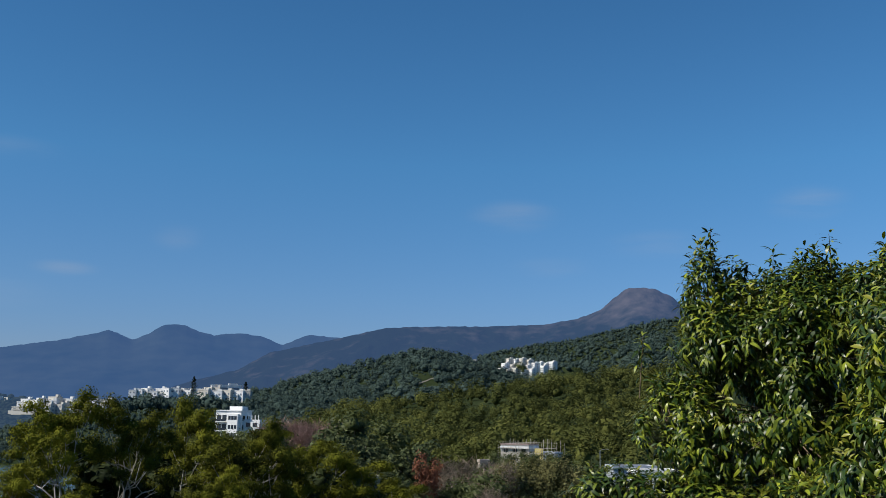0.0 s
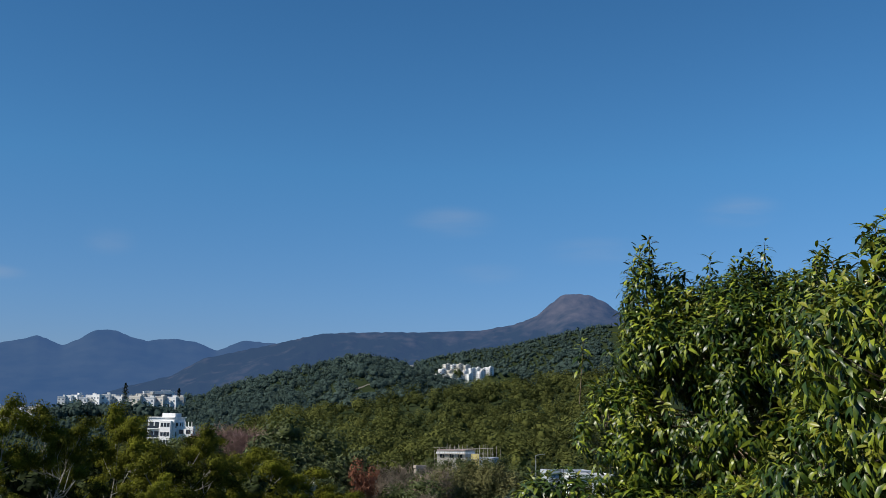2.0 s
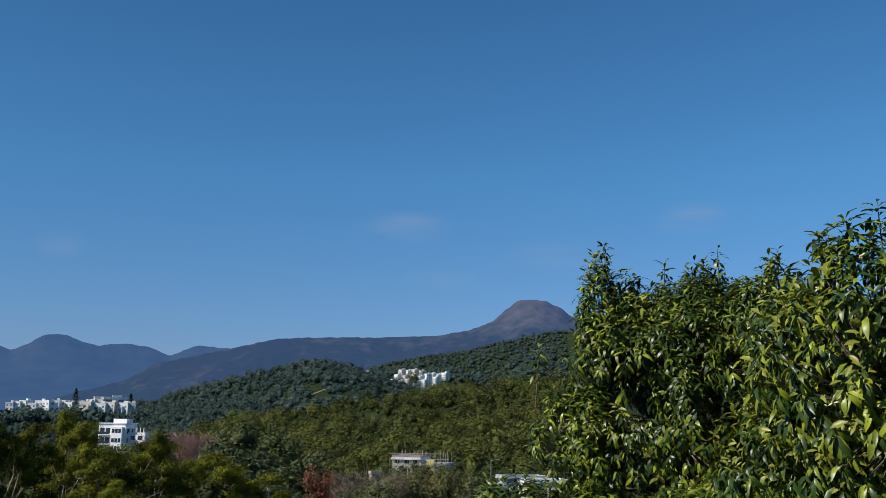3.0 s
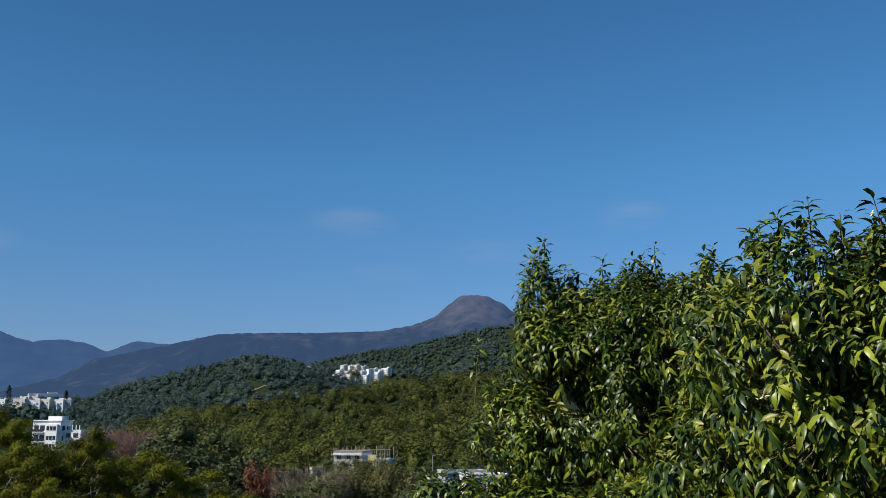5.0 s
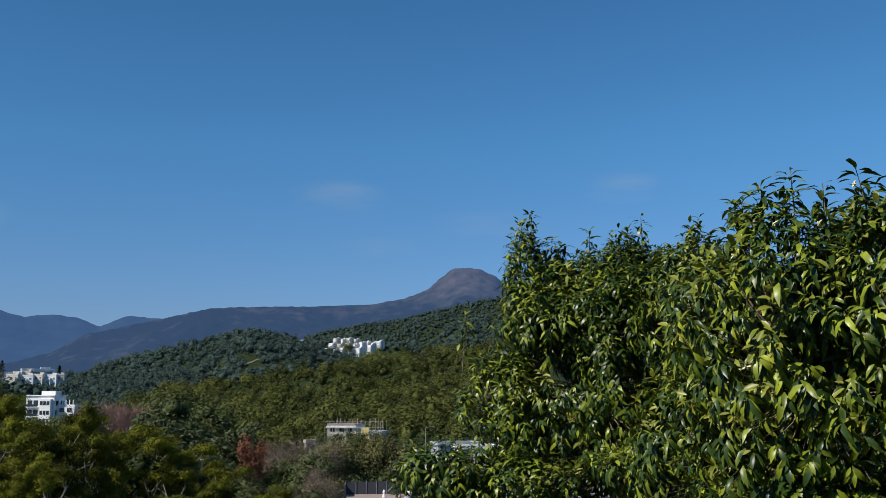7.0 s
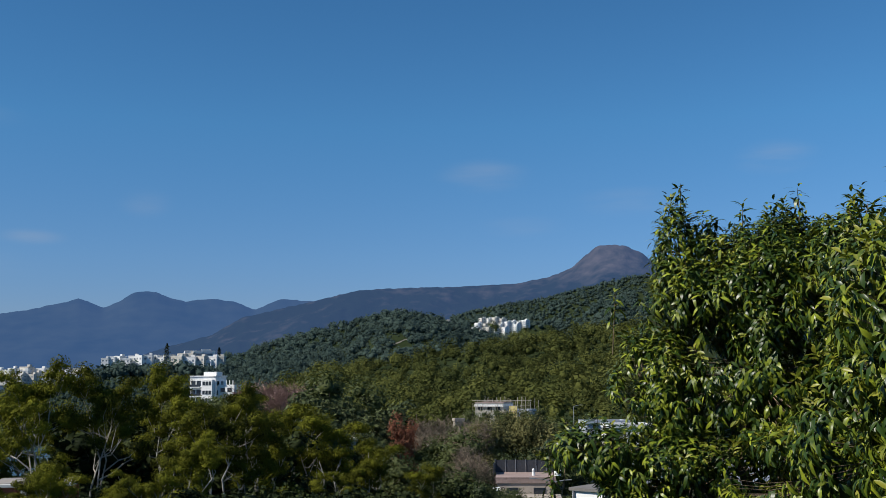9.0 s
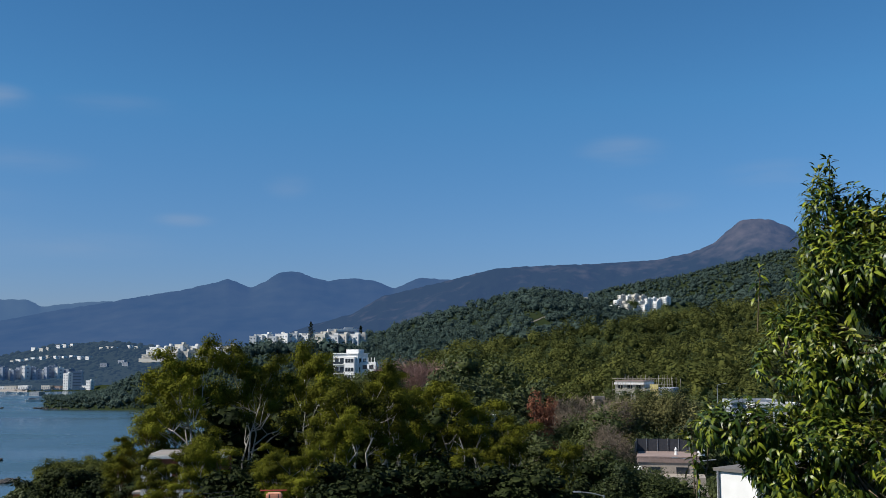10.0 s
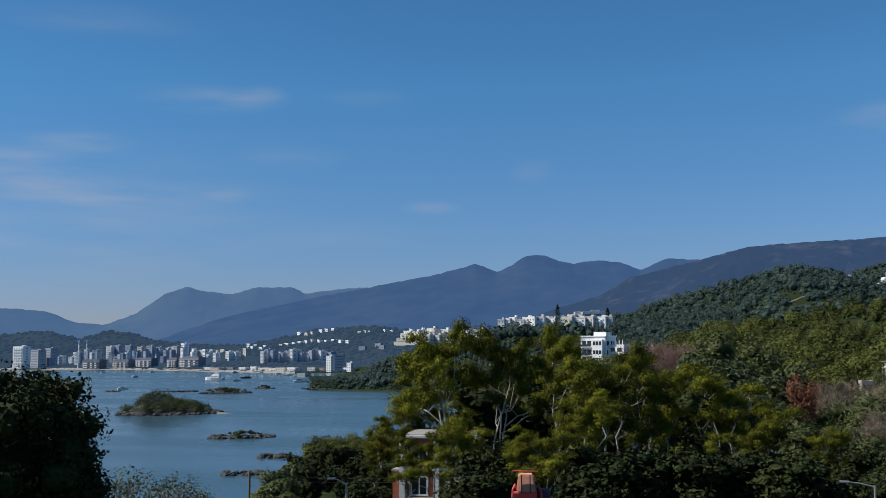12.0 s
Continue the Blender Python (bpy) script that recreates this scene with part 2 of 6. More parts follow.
def water_paint():
    m = bpy.data.materials.new("sea_water")
    m.use_nodes = True
    n, l = m.node_tree.nodes, m.node_tree.links
    b = n["Principled BSDF"]
    geo, mp = n.new("ShaderNodeNewGeometry"), n.new("ShaderNodeMapping")
    mp.inputs["Scale"].default_value = (0.35, 1.0, 1.0)
    l.new(geo.outputs["Position"], mp.inputs["Vector"])
    wave, patch = n.new("ShaderNodeTexNoise"), n.new("ShaderNodeTexNoise")
    wave.inputs["Scale"].default_value, wave.inputs["Detail"].default_value = 0.6, 4.0
    patch.inputs["Scale"].default_value, patch.inputs["Detail"].default_value = 0.012, 3.0
    l.new(mp.outputs["Vector"], wave.inputs["Vector"])
    l.new(mp.outputs["Vector"], patch.inputs["Vector"])
    mix = n.new("ShaderNodeMixRGB")
    mix.inputs["Color1"].default_value, mix.inputs["Color2"].default_value = (0.021, 0.046, 0.063, 1), (0.040, 0.078, 0.096, 1)
    l.new(patch.outputs["Fac"], mix.inputs["Fac"])
    l.new(mix.outputs["Color"], b.inputs["Base Color"])
    rough = n.new("ShaderNodeMapRange")
    rough.inputs["From Min"].default_value, rough.inputs["From Max"].default_value = 0.35, 0.65
    rough.inputs["To Min"].default_value, rough.inputs["To Max"].default_value = 0.12, 0.34
    l.new(patch.outputs["Fac"], rough.inputs["Value"])
    l.new(rough.outputs["Result"], b.inputs["Roughness"])
    b.inputs["IOR"].default_value = 1.33
    bp = n.new("ShaderNodeBump")
    bp.inputs["Strength"].default_value, bp.inputs["Distance"].default_value = 0.6, 0.12
    l.new(wave.outputs["Fac"], bp.inputs["Height"])
    l.new(bp.outputs["Normal"], b.inputs["Normal"])
    return m


M_WATER = water_paint()


# ---- building blocks ----
def spot(az, r, z=0.0):
    """A place by its bearing to the left of the y axis, its distance and its height."""
    a = radians(az)
    return Vector((-math.sin(a) * r, math.cos(a) * r, z))


def rise(r, el):
    """The height at which a thing r metres off stands el degrees over the eye's level."""
    return EYE + r * math.tan(radians(el))


def thing(name, at, turn=0.0, label="", category="", group="", kind=""):
    ob = new(name)
    ob.empty_display_size = 0.3
    ob.matrix_basis = Matrix.LocRotScale(at, Euler((0, 0, radians(turn))), None)
    return tagged(ob, label, category, group, kind)


def part(name, bm, material, parent=None, label=""):
    data = bpy.data.meshes.new(name)
    bm.to_mesh(data)
    bm.free()
    data.materials.append(material)
    ob = new(name, data)
    if parent:
        ob.parent = parent
    if label:
        ob["label"] = label
    return ob


def sheet(name, verts, faces, material, parent=None, smooth=False):
    """A mesh object from arrays: verts (n, 3) and faces (m, 3 or 4)."""
    verts, faces = np.asarray(verts, np.float32), np.asarray(faces, np.int32)
    k = faces.shape[1]
    data = bpy.data.meshes.new(name)
    data.vertices.add(len(verts))
    data.vertices.foreach_set("co", verts.ravel())
    data.loops.add(faces.size)
    data.loops.foreach_set("vertex_index", faces.ravel())
    data.polygons.add(len(faces))
    data.polygons.foreach_set("loop_start", np.arange(0, faces.size, k, dtype=np.int32))
    if smooth:
        data.polygons.foreach_set("use_smooth", np.ones(len(faces), bool))
    data.update(calc_edges=True)
    data.validate()
    data.materials.append(material)
    ob = new(name, data)
    if parent:
        ob.parent = parent
    return ob


def box(bm, x, y, z, sx, sy, sz, turn=0.0, bevel=0.0):
    """A box standing with its base's middle at x, y, z."""
    m = pose(x, y, z + sz / 2, 0, 0, turn) @ Matrix.Diagonal((sx, sy, sz, 1))
    made = bmesh.ops.create_cube(bm, size=1.0, matrix=m)["verts"]
    if bevel:
        edges = list({e for v in made for e in v.link_edges})
        bmesh.ops.bevel(bm, geom=edges, offset=bevel, segments=2, affect="EDGES", profile=0.7)
    return bm


def boxed(*args, **kw):
    return box(bmesh.new(), *args, **kw)


def tube(bm, points, radii, sides=6):
    """A tapered tube along points."""
    rings = []
    for i, (p, r) in enumerate(zip(points, radii)):
        a, b = points[max(i - 1, 0)], points[min(i + 1, len(points) - 1)]
        d = (Vector(b) - Vector(a)).normalized()
        u = d.cross(Vector((0.31, 0.93, 0.2))).normalized()
        v = d.cross(u)
        rings.append([bm.verts.new(Vector(p) + (u * math.cos(2 * math.pi * j / sides) + v * math.sin(2 * math.pi * j / sides)) * r) for j in range(sides)])
    for a, b in zip(rings, rings[1:]):
        for j in range(sides):
            bm.faces.new((a[j], a[(j + 1) % sides], b[(j + 1) % sides], b[j]))
    bm.faces.new(rings[0][::-1])
    bm.faces.new(rings[-1])
    return bm


def lattice(ix, iy, seed):
    h = np.sin(ix * 127.1 + iy * 311.7 + seed * 74.7) * 43758.5453
    return h - np.floor(h)


def bumps(x, y, seed=0, octaves=4):
    """Smooth noise between -1 and 1."""
    total, amp, norm = 0.0, 1.0, 0.0
    for o in range(octaves):
        ix, iy = np.floor(x), np.floor(y)
        fx, fy = x - ix, y - iy
        fx, fy = fx * fx * (3 - 2 * fx), fy * fy * (3 - 2 * fy)
        s = seed + o * 17
        low = lattice(ix, iy, s) * (1 - fx) + lattice(ix + 1, iy, s) * fx
        high = lattice(ix, iy + 1, s) * (1 - fx) + lattice(ix + 1, iy + 1, s) * fx
        total = total + amp * ((low * (1 - fy) + high * fy) * 2 - 1)
        norm += amp
        x, y, amp = x * 2.03 + 11.3, y * 2.03 + 5.7, amp * 0.5
    return total / norm


# ---- the land ----
# crest lines: bearing, distance, degrees over the eye; then where the slope starts, the height of the wood on it
HILLS = [
    ([30, 24, 18, 14, 11, 8, 4, 0, -10, -40], [330, 430, 430, 430, 430, 430, 430, 430, 430, 430],
     [-9, -4.8, -3.2, -1.9, -1.1, -1.2, -1.3, -1.4, -1.0, 0.0], 130, 0),
    ([29.2, 28, 26, 25, 24, 23.2, 22, 20, 18, 16.5, 14, 11, 9, 5], [850, 850, 870, 900, 950, 960, 980, 1000, 1020, 1040, 1050, 1050, 1050, 1050],
     [-3, -2.3, -1.9, -1.5, -0.6, 0.05, 0.3, 0.5, 0.7, 1.3, 1.4, 1.3, 1.4, 1.0], 780, 5),
    ([12, 10.6, 7.2, 4.4, 2.1, 0.8, -1.1, -2.1, -5, -40], [1250, 1280, 1300, 1300, 1300, 1300, 1300, 1300, 1300, 1300],
     [1.2, 1.6, 2.6, 3.3, 3.94, 4.1, 3.75, 3.4, 2.4, 2.0], 640, 4.5),
    ([3, -1.1, -2.7, -4.6, -6.8, -10, -12.5, -20, -40], [2000] * 9, [1.5, 3.3, 3.93, 4.37, 4.68, 5.4, 5.9, 6.4, 6.0], 1250, 4),
    ([-1.6, -2.4, -3.2, -4.0, -5.0, -6.3, -7.4], [1540] * 7, [2.0, 2.35, 2.9, 3.1, 3.15, 3.2, 3.3], 1380, 0),
    ([7, 4.6, 2.7, 0.2, -1.4, -3.7, -6.5, -9.4, -10.3, -20, -40], [760, 780, 800, 800, 800, 800, 800, 800, 800, 800, 800],
     [0.5, 1.2, 1.6, 1.95, 2.25, 2.6, 2.95, 3.2, 3.35, 4.2, 4.5], 400, 10.5),
    ([35, 33, 31.3, 29.4, 27.5, 25, 22.4, 19.8, 15], [1950] * 9, [-0.7, -0.2, 0.25, 0.6, 1.05, 1.23, 1.0, 0.7, 0.5], 1480, 6),
    ([60, 44.1, 42.5, 41.6, 40.2, 38.8, 37.6, 36.4, 34, 28], [2500] * 10, [0.7, 0.8, 0.95, 1.0, 0.55, 1.0, 0.88, 0.5, 0.2, 0.2], 2050, 6),
]
SHORE = ([14, 18, 22, 24, 28, 29.2, 30, 32, 35, 50, 100], [600, 430, 350, 310, 290, 250, 205, 185, 178, 170, 160])
OTHER_SHORE = ([14, 18, 24, 27.8, 28.6, 33, 38, 46, 60, 100], [600, 740, 790, 835, 1345, 1480, 1700, 1850, 2000, 2600])


def ground_z(x, y):
    x, y = np.asarray(x, float), np.asarray(y, float)
    az, r = np.degrees(np.arctan2(-x, y)), np.hypot(x, y)
    z = np.interp(r, [0, 2.0, 6, 16, 34, 60, 80, 130, 260, 500, 5000], [33.4, 33.2, 31.4, 27.4, 24.4, 22.0, 20.0, 13.0, 9.0, 7.0, 3.0])
    behind = np.interp(r, [0, 2.0, 20, 120, 400, 5000], [33.4, 33.4, 34.0, 37.0, 30.0, 20.0])
    k = np.clip((np.abs(az) - 85) / 40, 0, 1)
    z = z * (1 - k) + behind * k
    z = z + bumps(x / 30, y / 30, 3) * np.clip(r / 60 - 0.2, 0, 1) * 0.8
    relief = bumps(x / 70, y / 70, 31, 3) * np.clip((r - 420) / 300, 0, 1) * 6
    for azs, rs, els, foot, wood in HILLS:
        a, b = np.array(azs[::-1], float), np.array(rs[::-1], float)
        rc = np.interp(az, a, b)
        zc = EYE + rc * np.tan(np.radians(np.interp(az, a, np.array(els[::-1], float)))) - wood
        zc = zc * np.clip(1 - np.maximum(az - azs[0], azs[-1] - az) / 8, 0, 1)
        s = np.clip((r - foot) / (rc - foot), 0, 1)
        front = 3 + (zc - 3) * (s ** 1.1 + 0.10 * bumps(az / 2.2, r / 160, 9) * s * (1 - s) * 4)
        z = np.maximum(z, np.where(r <= rc, np.where(s > 0, front + relief * s * (1.15 - s) * 2, -9), zc - 0.3 * (r - rc)))
    land = ~((az > 14) & (az < 140))
    near, far = np.interp(az, *SHORE), np.interp(az, *OTHER_SHORE)
    wiggle = bumps(az / 1.5, r / 60, 21) * 8
    before, after = near + wiggle - r, r - far - wiggle
    cove = np.maximum(np.maximum(955 - r, r - 1340), (25.3 - az) * np.radians(r))
    coast = np.where(r > 600, np.minimum(np.maximum(before, after), cove), np.maximum(before, after))
    slope = np.where(before > after, 0.28, np.where((az < 25.3) | ((az < 28.2) & (r < 1000)), 0.5, 0.04))
    z_sea = np.where(coast > 0, np.minimum(z, 0.3 + coast * slope + np.maximum(coast - 250, 0)), np.maximum(coast * 0.12, -5))
    return np.where(land, z, z_sea)


def place(az, r, sink=0.0):
    p = spot(az, r)
    p.z = float(ground_z(p.x, p.y)) - sink
    return p


def site(az, el, r0, r1):
    """The distance at which the ground comes up to el degrees over the eye's level, or else its highest place."""
    rs = np.linspace(r0, r1, 80)
    p = [spot(az, r) for r in rs]
    up = np.degrees(np.arctan((ground_z(np.array([q.x for q in p]), np.array([q.y for q in p])) - EYE) / rs))
    hit = np.nonzero(up >= el)[0]
    return float(rs[hit[0]] if len(hit) else rs[np.argmax(up)])


def polar_sheet(name, azs, rs, height, material):
    A, R = np.meshgrid(np.radians(azs), rs, indexing="ij")
    X, Y = -np.sin(A) * R, np.cos(A) * R
    Z = height(X, Y)
    i, j = np.meshgrid(np.arange(len(azs) - 1), np.arange(len(rs) - 1), indexing="ij")
    k = (i * len(rs) + j).ravel()
    faces = np.stack([k, k + 1, k + 1 + len(rs), k + len(rs)], 1)
    return sheet(name, np.stack([X, Y, Z], -1).reshape(-1, 3), faces, material, smooth=True)


azs = np.concatenate([np.arange(-180, -44, 4.0), np.arange(-44, 48, 0.4), np.arange(48, 180.1, 4.0)])
rs = np.concatenate([[0.01], np.geomspace(0.4, 690, 120), np.linspace(700, 1010, 52), np.linspace(1026, 2600, 90), np.geomspace(2680, 4950, 10)])
ground = polar_sheet("ground", azs, rs, ground_z, M_SOIL)
tagged(ground, "wooded hilly ground with brown-green scrub sloping to the bay", "ground", kind="structure")

water_rs = np.geomspace(60, 4960, 60)
water = polar_sheet("water", np.arange(-180, 180.1, 3.0), water_rs, lambda x, y: np.zeros_like(x), M_WATER)
tagged(water, "calm blue sea water of a sheltered bay", "water", kind="structure")


def mountain(name, azs, els, dist, foot, material, label, seed, spur):
    """A far range: its crest line by bearing and elevation, with spurs and gullies down its near flank."""
    a, e = np.array(azs[::-1], float), np.array(els[::-1], float)

    def height(x, y):
        az, r = np.degrees(np.arctan2(-x, y)), np.hypot(x, y)
        el = np.interp(az, a, e)
        for w in (0.12, -0.12):
            el = el + np.interp(az + w, a, e)
        el = el / 3 + 0.05 * bumps(az * 4.5, az * 0 + seed, seed, 5)
        zc = EYE + dist * np.tan(np.radians(el))
        s = np.clip((r - foot) / (dist - foot), 0, 1)
        soft = sum(np.interp(az + w, a, e) for w in np.linspace(-2.4, 2.4, 13)) / 13
        top, zc = zc, EYE + dist * np.tan(np.radians(soft))
        zc = zc + (top - zc) * s ** 4
        gully = bumps(az / 2.6 + (r - foot) / 260 + 1.2 * bumps(az / 3, r / 500, seed + 5), r / 420, seed + 1, 5) * spur * 4 * s * (1 - s)
        gully = gully + bumps(az / 0.8 + r / 300, r / 130, seed + 3, 4) * spur * s * (1 - s)
        z = 2 + (zc - 2) * (0.75 * s + 0.25 * s * s) + gully * zc
        return np.where(r <= dist, z, zc - 0.5 * (r - dist))

    ob = polar_sheet(name, np.arange(azs[-1], azs[0] + 0.01, 0.16), np.concatenate([np.linspace(foot, dist, 46), [dist + 120, dist + 300]]), height, material)
    return tagged(ob, label, "mountain", kind="structure")


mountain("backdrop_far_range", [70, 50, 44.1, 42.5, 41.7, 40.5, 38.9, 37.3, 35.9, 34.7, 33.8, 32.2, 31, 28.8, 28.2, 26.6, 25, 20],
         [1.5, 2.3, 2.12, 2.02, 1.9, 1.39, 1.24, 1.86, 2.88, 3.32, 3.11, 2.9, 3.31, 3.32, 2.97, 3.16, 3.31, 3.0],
         4550, 3900, M_RANGE_FAR, "far mountain range, pale blue from painted haze", 2, 0.05)
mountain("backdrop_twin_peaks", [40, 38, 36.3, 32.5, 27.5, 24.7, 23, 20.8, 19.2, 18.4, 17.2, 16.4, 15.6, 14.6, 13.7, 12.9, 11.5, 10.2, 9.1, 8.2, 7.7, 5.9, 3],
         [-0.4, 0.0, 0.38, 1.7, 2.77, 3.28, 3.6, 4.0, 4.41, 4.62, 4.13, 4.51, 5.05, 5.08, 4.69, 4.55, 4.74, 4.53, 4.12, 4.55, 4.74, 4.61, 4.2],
         4100, 3000, M_RANGE_MID, "forested mountain ridge with twin peaks, dark blue from painted haze", 4, 0.028)
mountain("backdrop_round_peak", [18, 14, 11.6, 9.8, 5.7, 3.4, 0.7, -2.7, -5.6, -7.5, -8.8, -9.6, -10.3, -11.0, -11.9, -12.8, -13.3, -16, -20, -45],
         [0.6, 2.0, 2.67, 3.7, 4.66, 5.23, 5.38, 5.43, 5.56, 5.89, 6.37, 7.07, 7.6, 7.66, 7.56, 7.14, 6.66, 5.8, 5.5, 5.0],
         3400, 2300, M_RANGE_NEAR, "brown grassy mountain ridge with a rounded bare peak, blue haze painted in", 7, 0.12)


def brush_z(x, y):
    az, r = np.degrees(np.arctan2(-x, y)), np.hypot(x, y)
    z = ground_z(x, y)
    return np.where((z > 1.0) & (r > np.interp(az, *OTHER_SHORE) + 48) & (r > 1380), z + 2.2 + 0.6 * bumps(x / 9, y / 9, 44, 3), -4)


# sheet laid over the far ground, added to carry the painted haze
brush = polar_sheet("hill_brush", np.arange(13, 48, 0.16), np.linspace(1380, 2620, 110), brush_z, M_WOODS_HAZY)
tagged(brush, "low brush sheet on the far hills, carrying painted blue-grey haze", "brush", kind="stuff")


# ---- trees ----
def tufts(centres, size, rng, flat=0.5, long=1.6, facing=None, loose=0.5):
    """Small pointed leaf sprays, two triangles each, bent along the middle, at the given centres. facing: the way that their faces turn."""
    n = len(centres)
    d = rng.normal(size=(n, 3))
    d[:, 2] *= flat
    d /= np.linalg.norm(d, axis=1, keepdims=True)
    up = rng.normal(size=(n, 3)) * 0.6 + np.array([0, 0, 1.0])
    side = np.cross(d, up)
    side /= np.linalg.norm(side, axis=1, keepdims=True) + 1e-9
    nor = np.cross(side, d)
    if facing is not None:
        nor = facing / (np.linalg.norm(facing, axis=1, keepdims=True) + 1e-9) + rng.normal(size=(n, 3)) * loose
        nor /= np.linalg.norm(nor, axis=1, keepdims=True)
        side = np.cross(d, nor)
        side /= np.linalg.norm(side, axis=1, keepdims=True) + 1e-9
        d = np.cross(nor, side)
    s = size * rng.uniform(0.6, 1.3, (n, 1))
    base, tip = centres - d * s * long * 0.5, centres + d * s * long * 0.5
    left, right = centres + side * s * 0.45 + nor * s * 0.15, centres - side * s * 0.45 + nor * s * 0.15
    v = np.stack([base, right, tip, left], 1).reshape(-1, 3)
    k = np.arange(n) * 4
    f = np.concatenate([np.stack([k, k + 1, k + 2], 1), np.stack([k, k + 2, k + 3], 1)])
    return v, f


def shell(n, rng, low=-0.4):
    """Directions spread over a ball, mostly its upper side."""
    d = rng.normal(size=(n * 3, 3))
    d /= np.linalg.norm(d, axis=1, keepdims=True)
    d = d[d[:, 2] > low][:n]
    return d


def limbs(rng, height, spread, first, stems=1, lean=0.1, tiers=9, droop=0.0, sway=0.012, stout=0.016):
    """A trunk with limbs: a list of (points, radii), and the limbs' ends."""
    lines, ends = [], []
    girth = height * stout
    for s in range(stems):
        a = rng.uniform(0, 6.28)
        out = spread * (0.32 if stems > 1 else lean) * rng.uniform(0.7, 1.2)
        pts, rad = [], []
        bend = rng.normal(size=(7, 2)) * height * sway
        for i in range(7):
            k = i / 6
            pts.append(Vector((math.cos(a) * out * k + bend[i, 0] * k, math.sin(a) * out * k + bend[i, 1] * k, height * 0.9 * k)))
            rad.append(girth * (1 - 0.82 * k) * (1.25 if i == 0 else 1))
        lines.append((pts, rad))
        ends.append(pts[-1])
        for j in range(tiers):
            k = first + (0.95 - first) * (j + rng.uniform(0, 0.7)) / tiers
            i = min(int(k * 6), 5)
            p0 = pts[i].lerp(pts[i + 1], k * 6 - i)
            b = rng.uniform(0, 6.28) if j else a
            reach = spread * rng.uniform(0.55, 1.0) * (1.05 - 0.55 * (k - first) / (1 - first))
            climb = height * rng.uniform(0.06, 0.2) - droop * reach
            p3 = p0 + Vector((math.cos(b) * reach, math.sin(b) * reach, climb))
            kink = Vector(rng.normal(size=3)) * reach * 0.09
            p1, p2 = p0.lerp(p3, 0.35) + kink - Vector((0, 0, climb * 0.15)), p0.lerp(p3, 0.7) - kink * 0.7
            r0 = girth * (1 - 0.75 * k) * 0.75
            lines.append(([p0, p1, p2, p3], [r0, r0 * 0.75, r0 * 0.5, r0 * 0.18]))
            ends += [p3]
            for q, w in ((p1, 0.55), (p2, 0.42))[: 1 + j % 2]:
                c = rng.uniform(0, 6.28)
                e = q + Vector((math.cos(c) * reach * w, math.sin(c) * reach * w, abs(climb) * 0.5 + 0.2))
                m = q.lerp(e, 0.5) + Vector(rng.normal(size=3)) * reach * 0.05
                lines.append(([q, m, e], [r0 * 0.45, r0 * 0.28, r0 * 0.1]))
                ends.append(e)
    return lines, ends


def ball_template():
    bm = bmesh.new()
    bmesh.ops.create_icosphere(bm, subdivisions=2, radius=1.0)
    bm.verts.ensure_lookup_table()
    v = np.array([tuple(p.co) for p in bm.verts])
    f = np.array([[p.index for p in q.verts] for q in bm.faces])
    bm.free()
    return v, f


def tree(name, seed, height, spread, leaf, bark, label, clump=1.6, flat=0.35, per=150, size=0.24, first=0.45, stems=1, tiers=9, lean=0.1,
         crown_bottom=0.0, group="", droop=0.0, loose=0.34, core=0.0, puffs=0):
    """A tree at the origin: trunk with limbs, and a crown of many leaf sprays in clumps round the limbs' ends."""
    rng = np.random.default_rng(seed)
    ob = thing(name, Vector((0, 0, 0)), 0, label, "tree", group)
    lines, ends = limbs(rng, height, spread, first, stems, lean, tiers, droop, 0.045 if puffs else 0.012, 0.011 if puffs else 0.016)
    bm = bmesh.new()
    for pts, rad in lines:
        tube(bm, pts, [max(r, 0.02) for r in rad], 6 if rad[0] > 0.1 else 4)
    part("trunk", bm, bark, ob, "trunk and limbs with bare bark")
    if leaf:
        centres, faces = [], []
        for e in ends:
            if e.z < crown_bottom * height:
                continue
            c = np.array(e) + np.array([0, 0, clump * 0.1])
            if puffs:
                # ragged cloudlets of fine foliage round the limb's end
                for q in range(puffs):
                    away = rng.normal(size=3) * np.array([0.3, 0.3, 0.25 * flat]) * clump
                    d = shell(per // puffs, rng, -0.9)
                    p = away + d * clump * rng.uniform(0.4, 0.75) * (rng.uniform(0, 1, (len(d), 1)) ** 0.35) * np.array([1, 1, 0.62])
                    centres.append(c + p)
                    faces.append(p / clump * 0.9 + d * 0.6 + np.array([0, 0, 0.15]))
                continue
            d = shell(per, rng, -0.25)
            rad = clump * rng.uniform(0.7, 1.25) * (rng.uniform(0.25, 1.0, (len(d), 1)) ** 0.45)
            lump = 1 + 0.3 * np.sin(d[:, :1] * 5 + seed) * np.cos(d[:, 1:2] * 4 + e.x)
            centres.append(c + d * rad * lump * np.array([1, 1, flat]))
            faces.append(d * np.array([1, 1, 1 / max(flat, 0.5)]) + np.array([0, 0, 0.25]))
        v, f = tufts(np.concatenate(centres), size, rng, facing=np.concatenate(faces), loose=loose)
        if core:
            bv, bf = ball_template()
            cores = [bv * (1 + rng.uniform(-0.2, 0.2, (len(bv), 1))) * clump * core * np.array([1, 1, flat]) + np.array(e) for e in ends if e.z >= crown_bottom * height]
            f = np.concatenate([f] + [bf + len(v) + i * len(bv) for i in range(len(cores))])
            v = np.concatenate([v] + cores)
        sheet("crown", v, f, leaf, ob)
    return ob


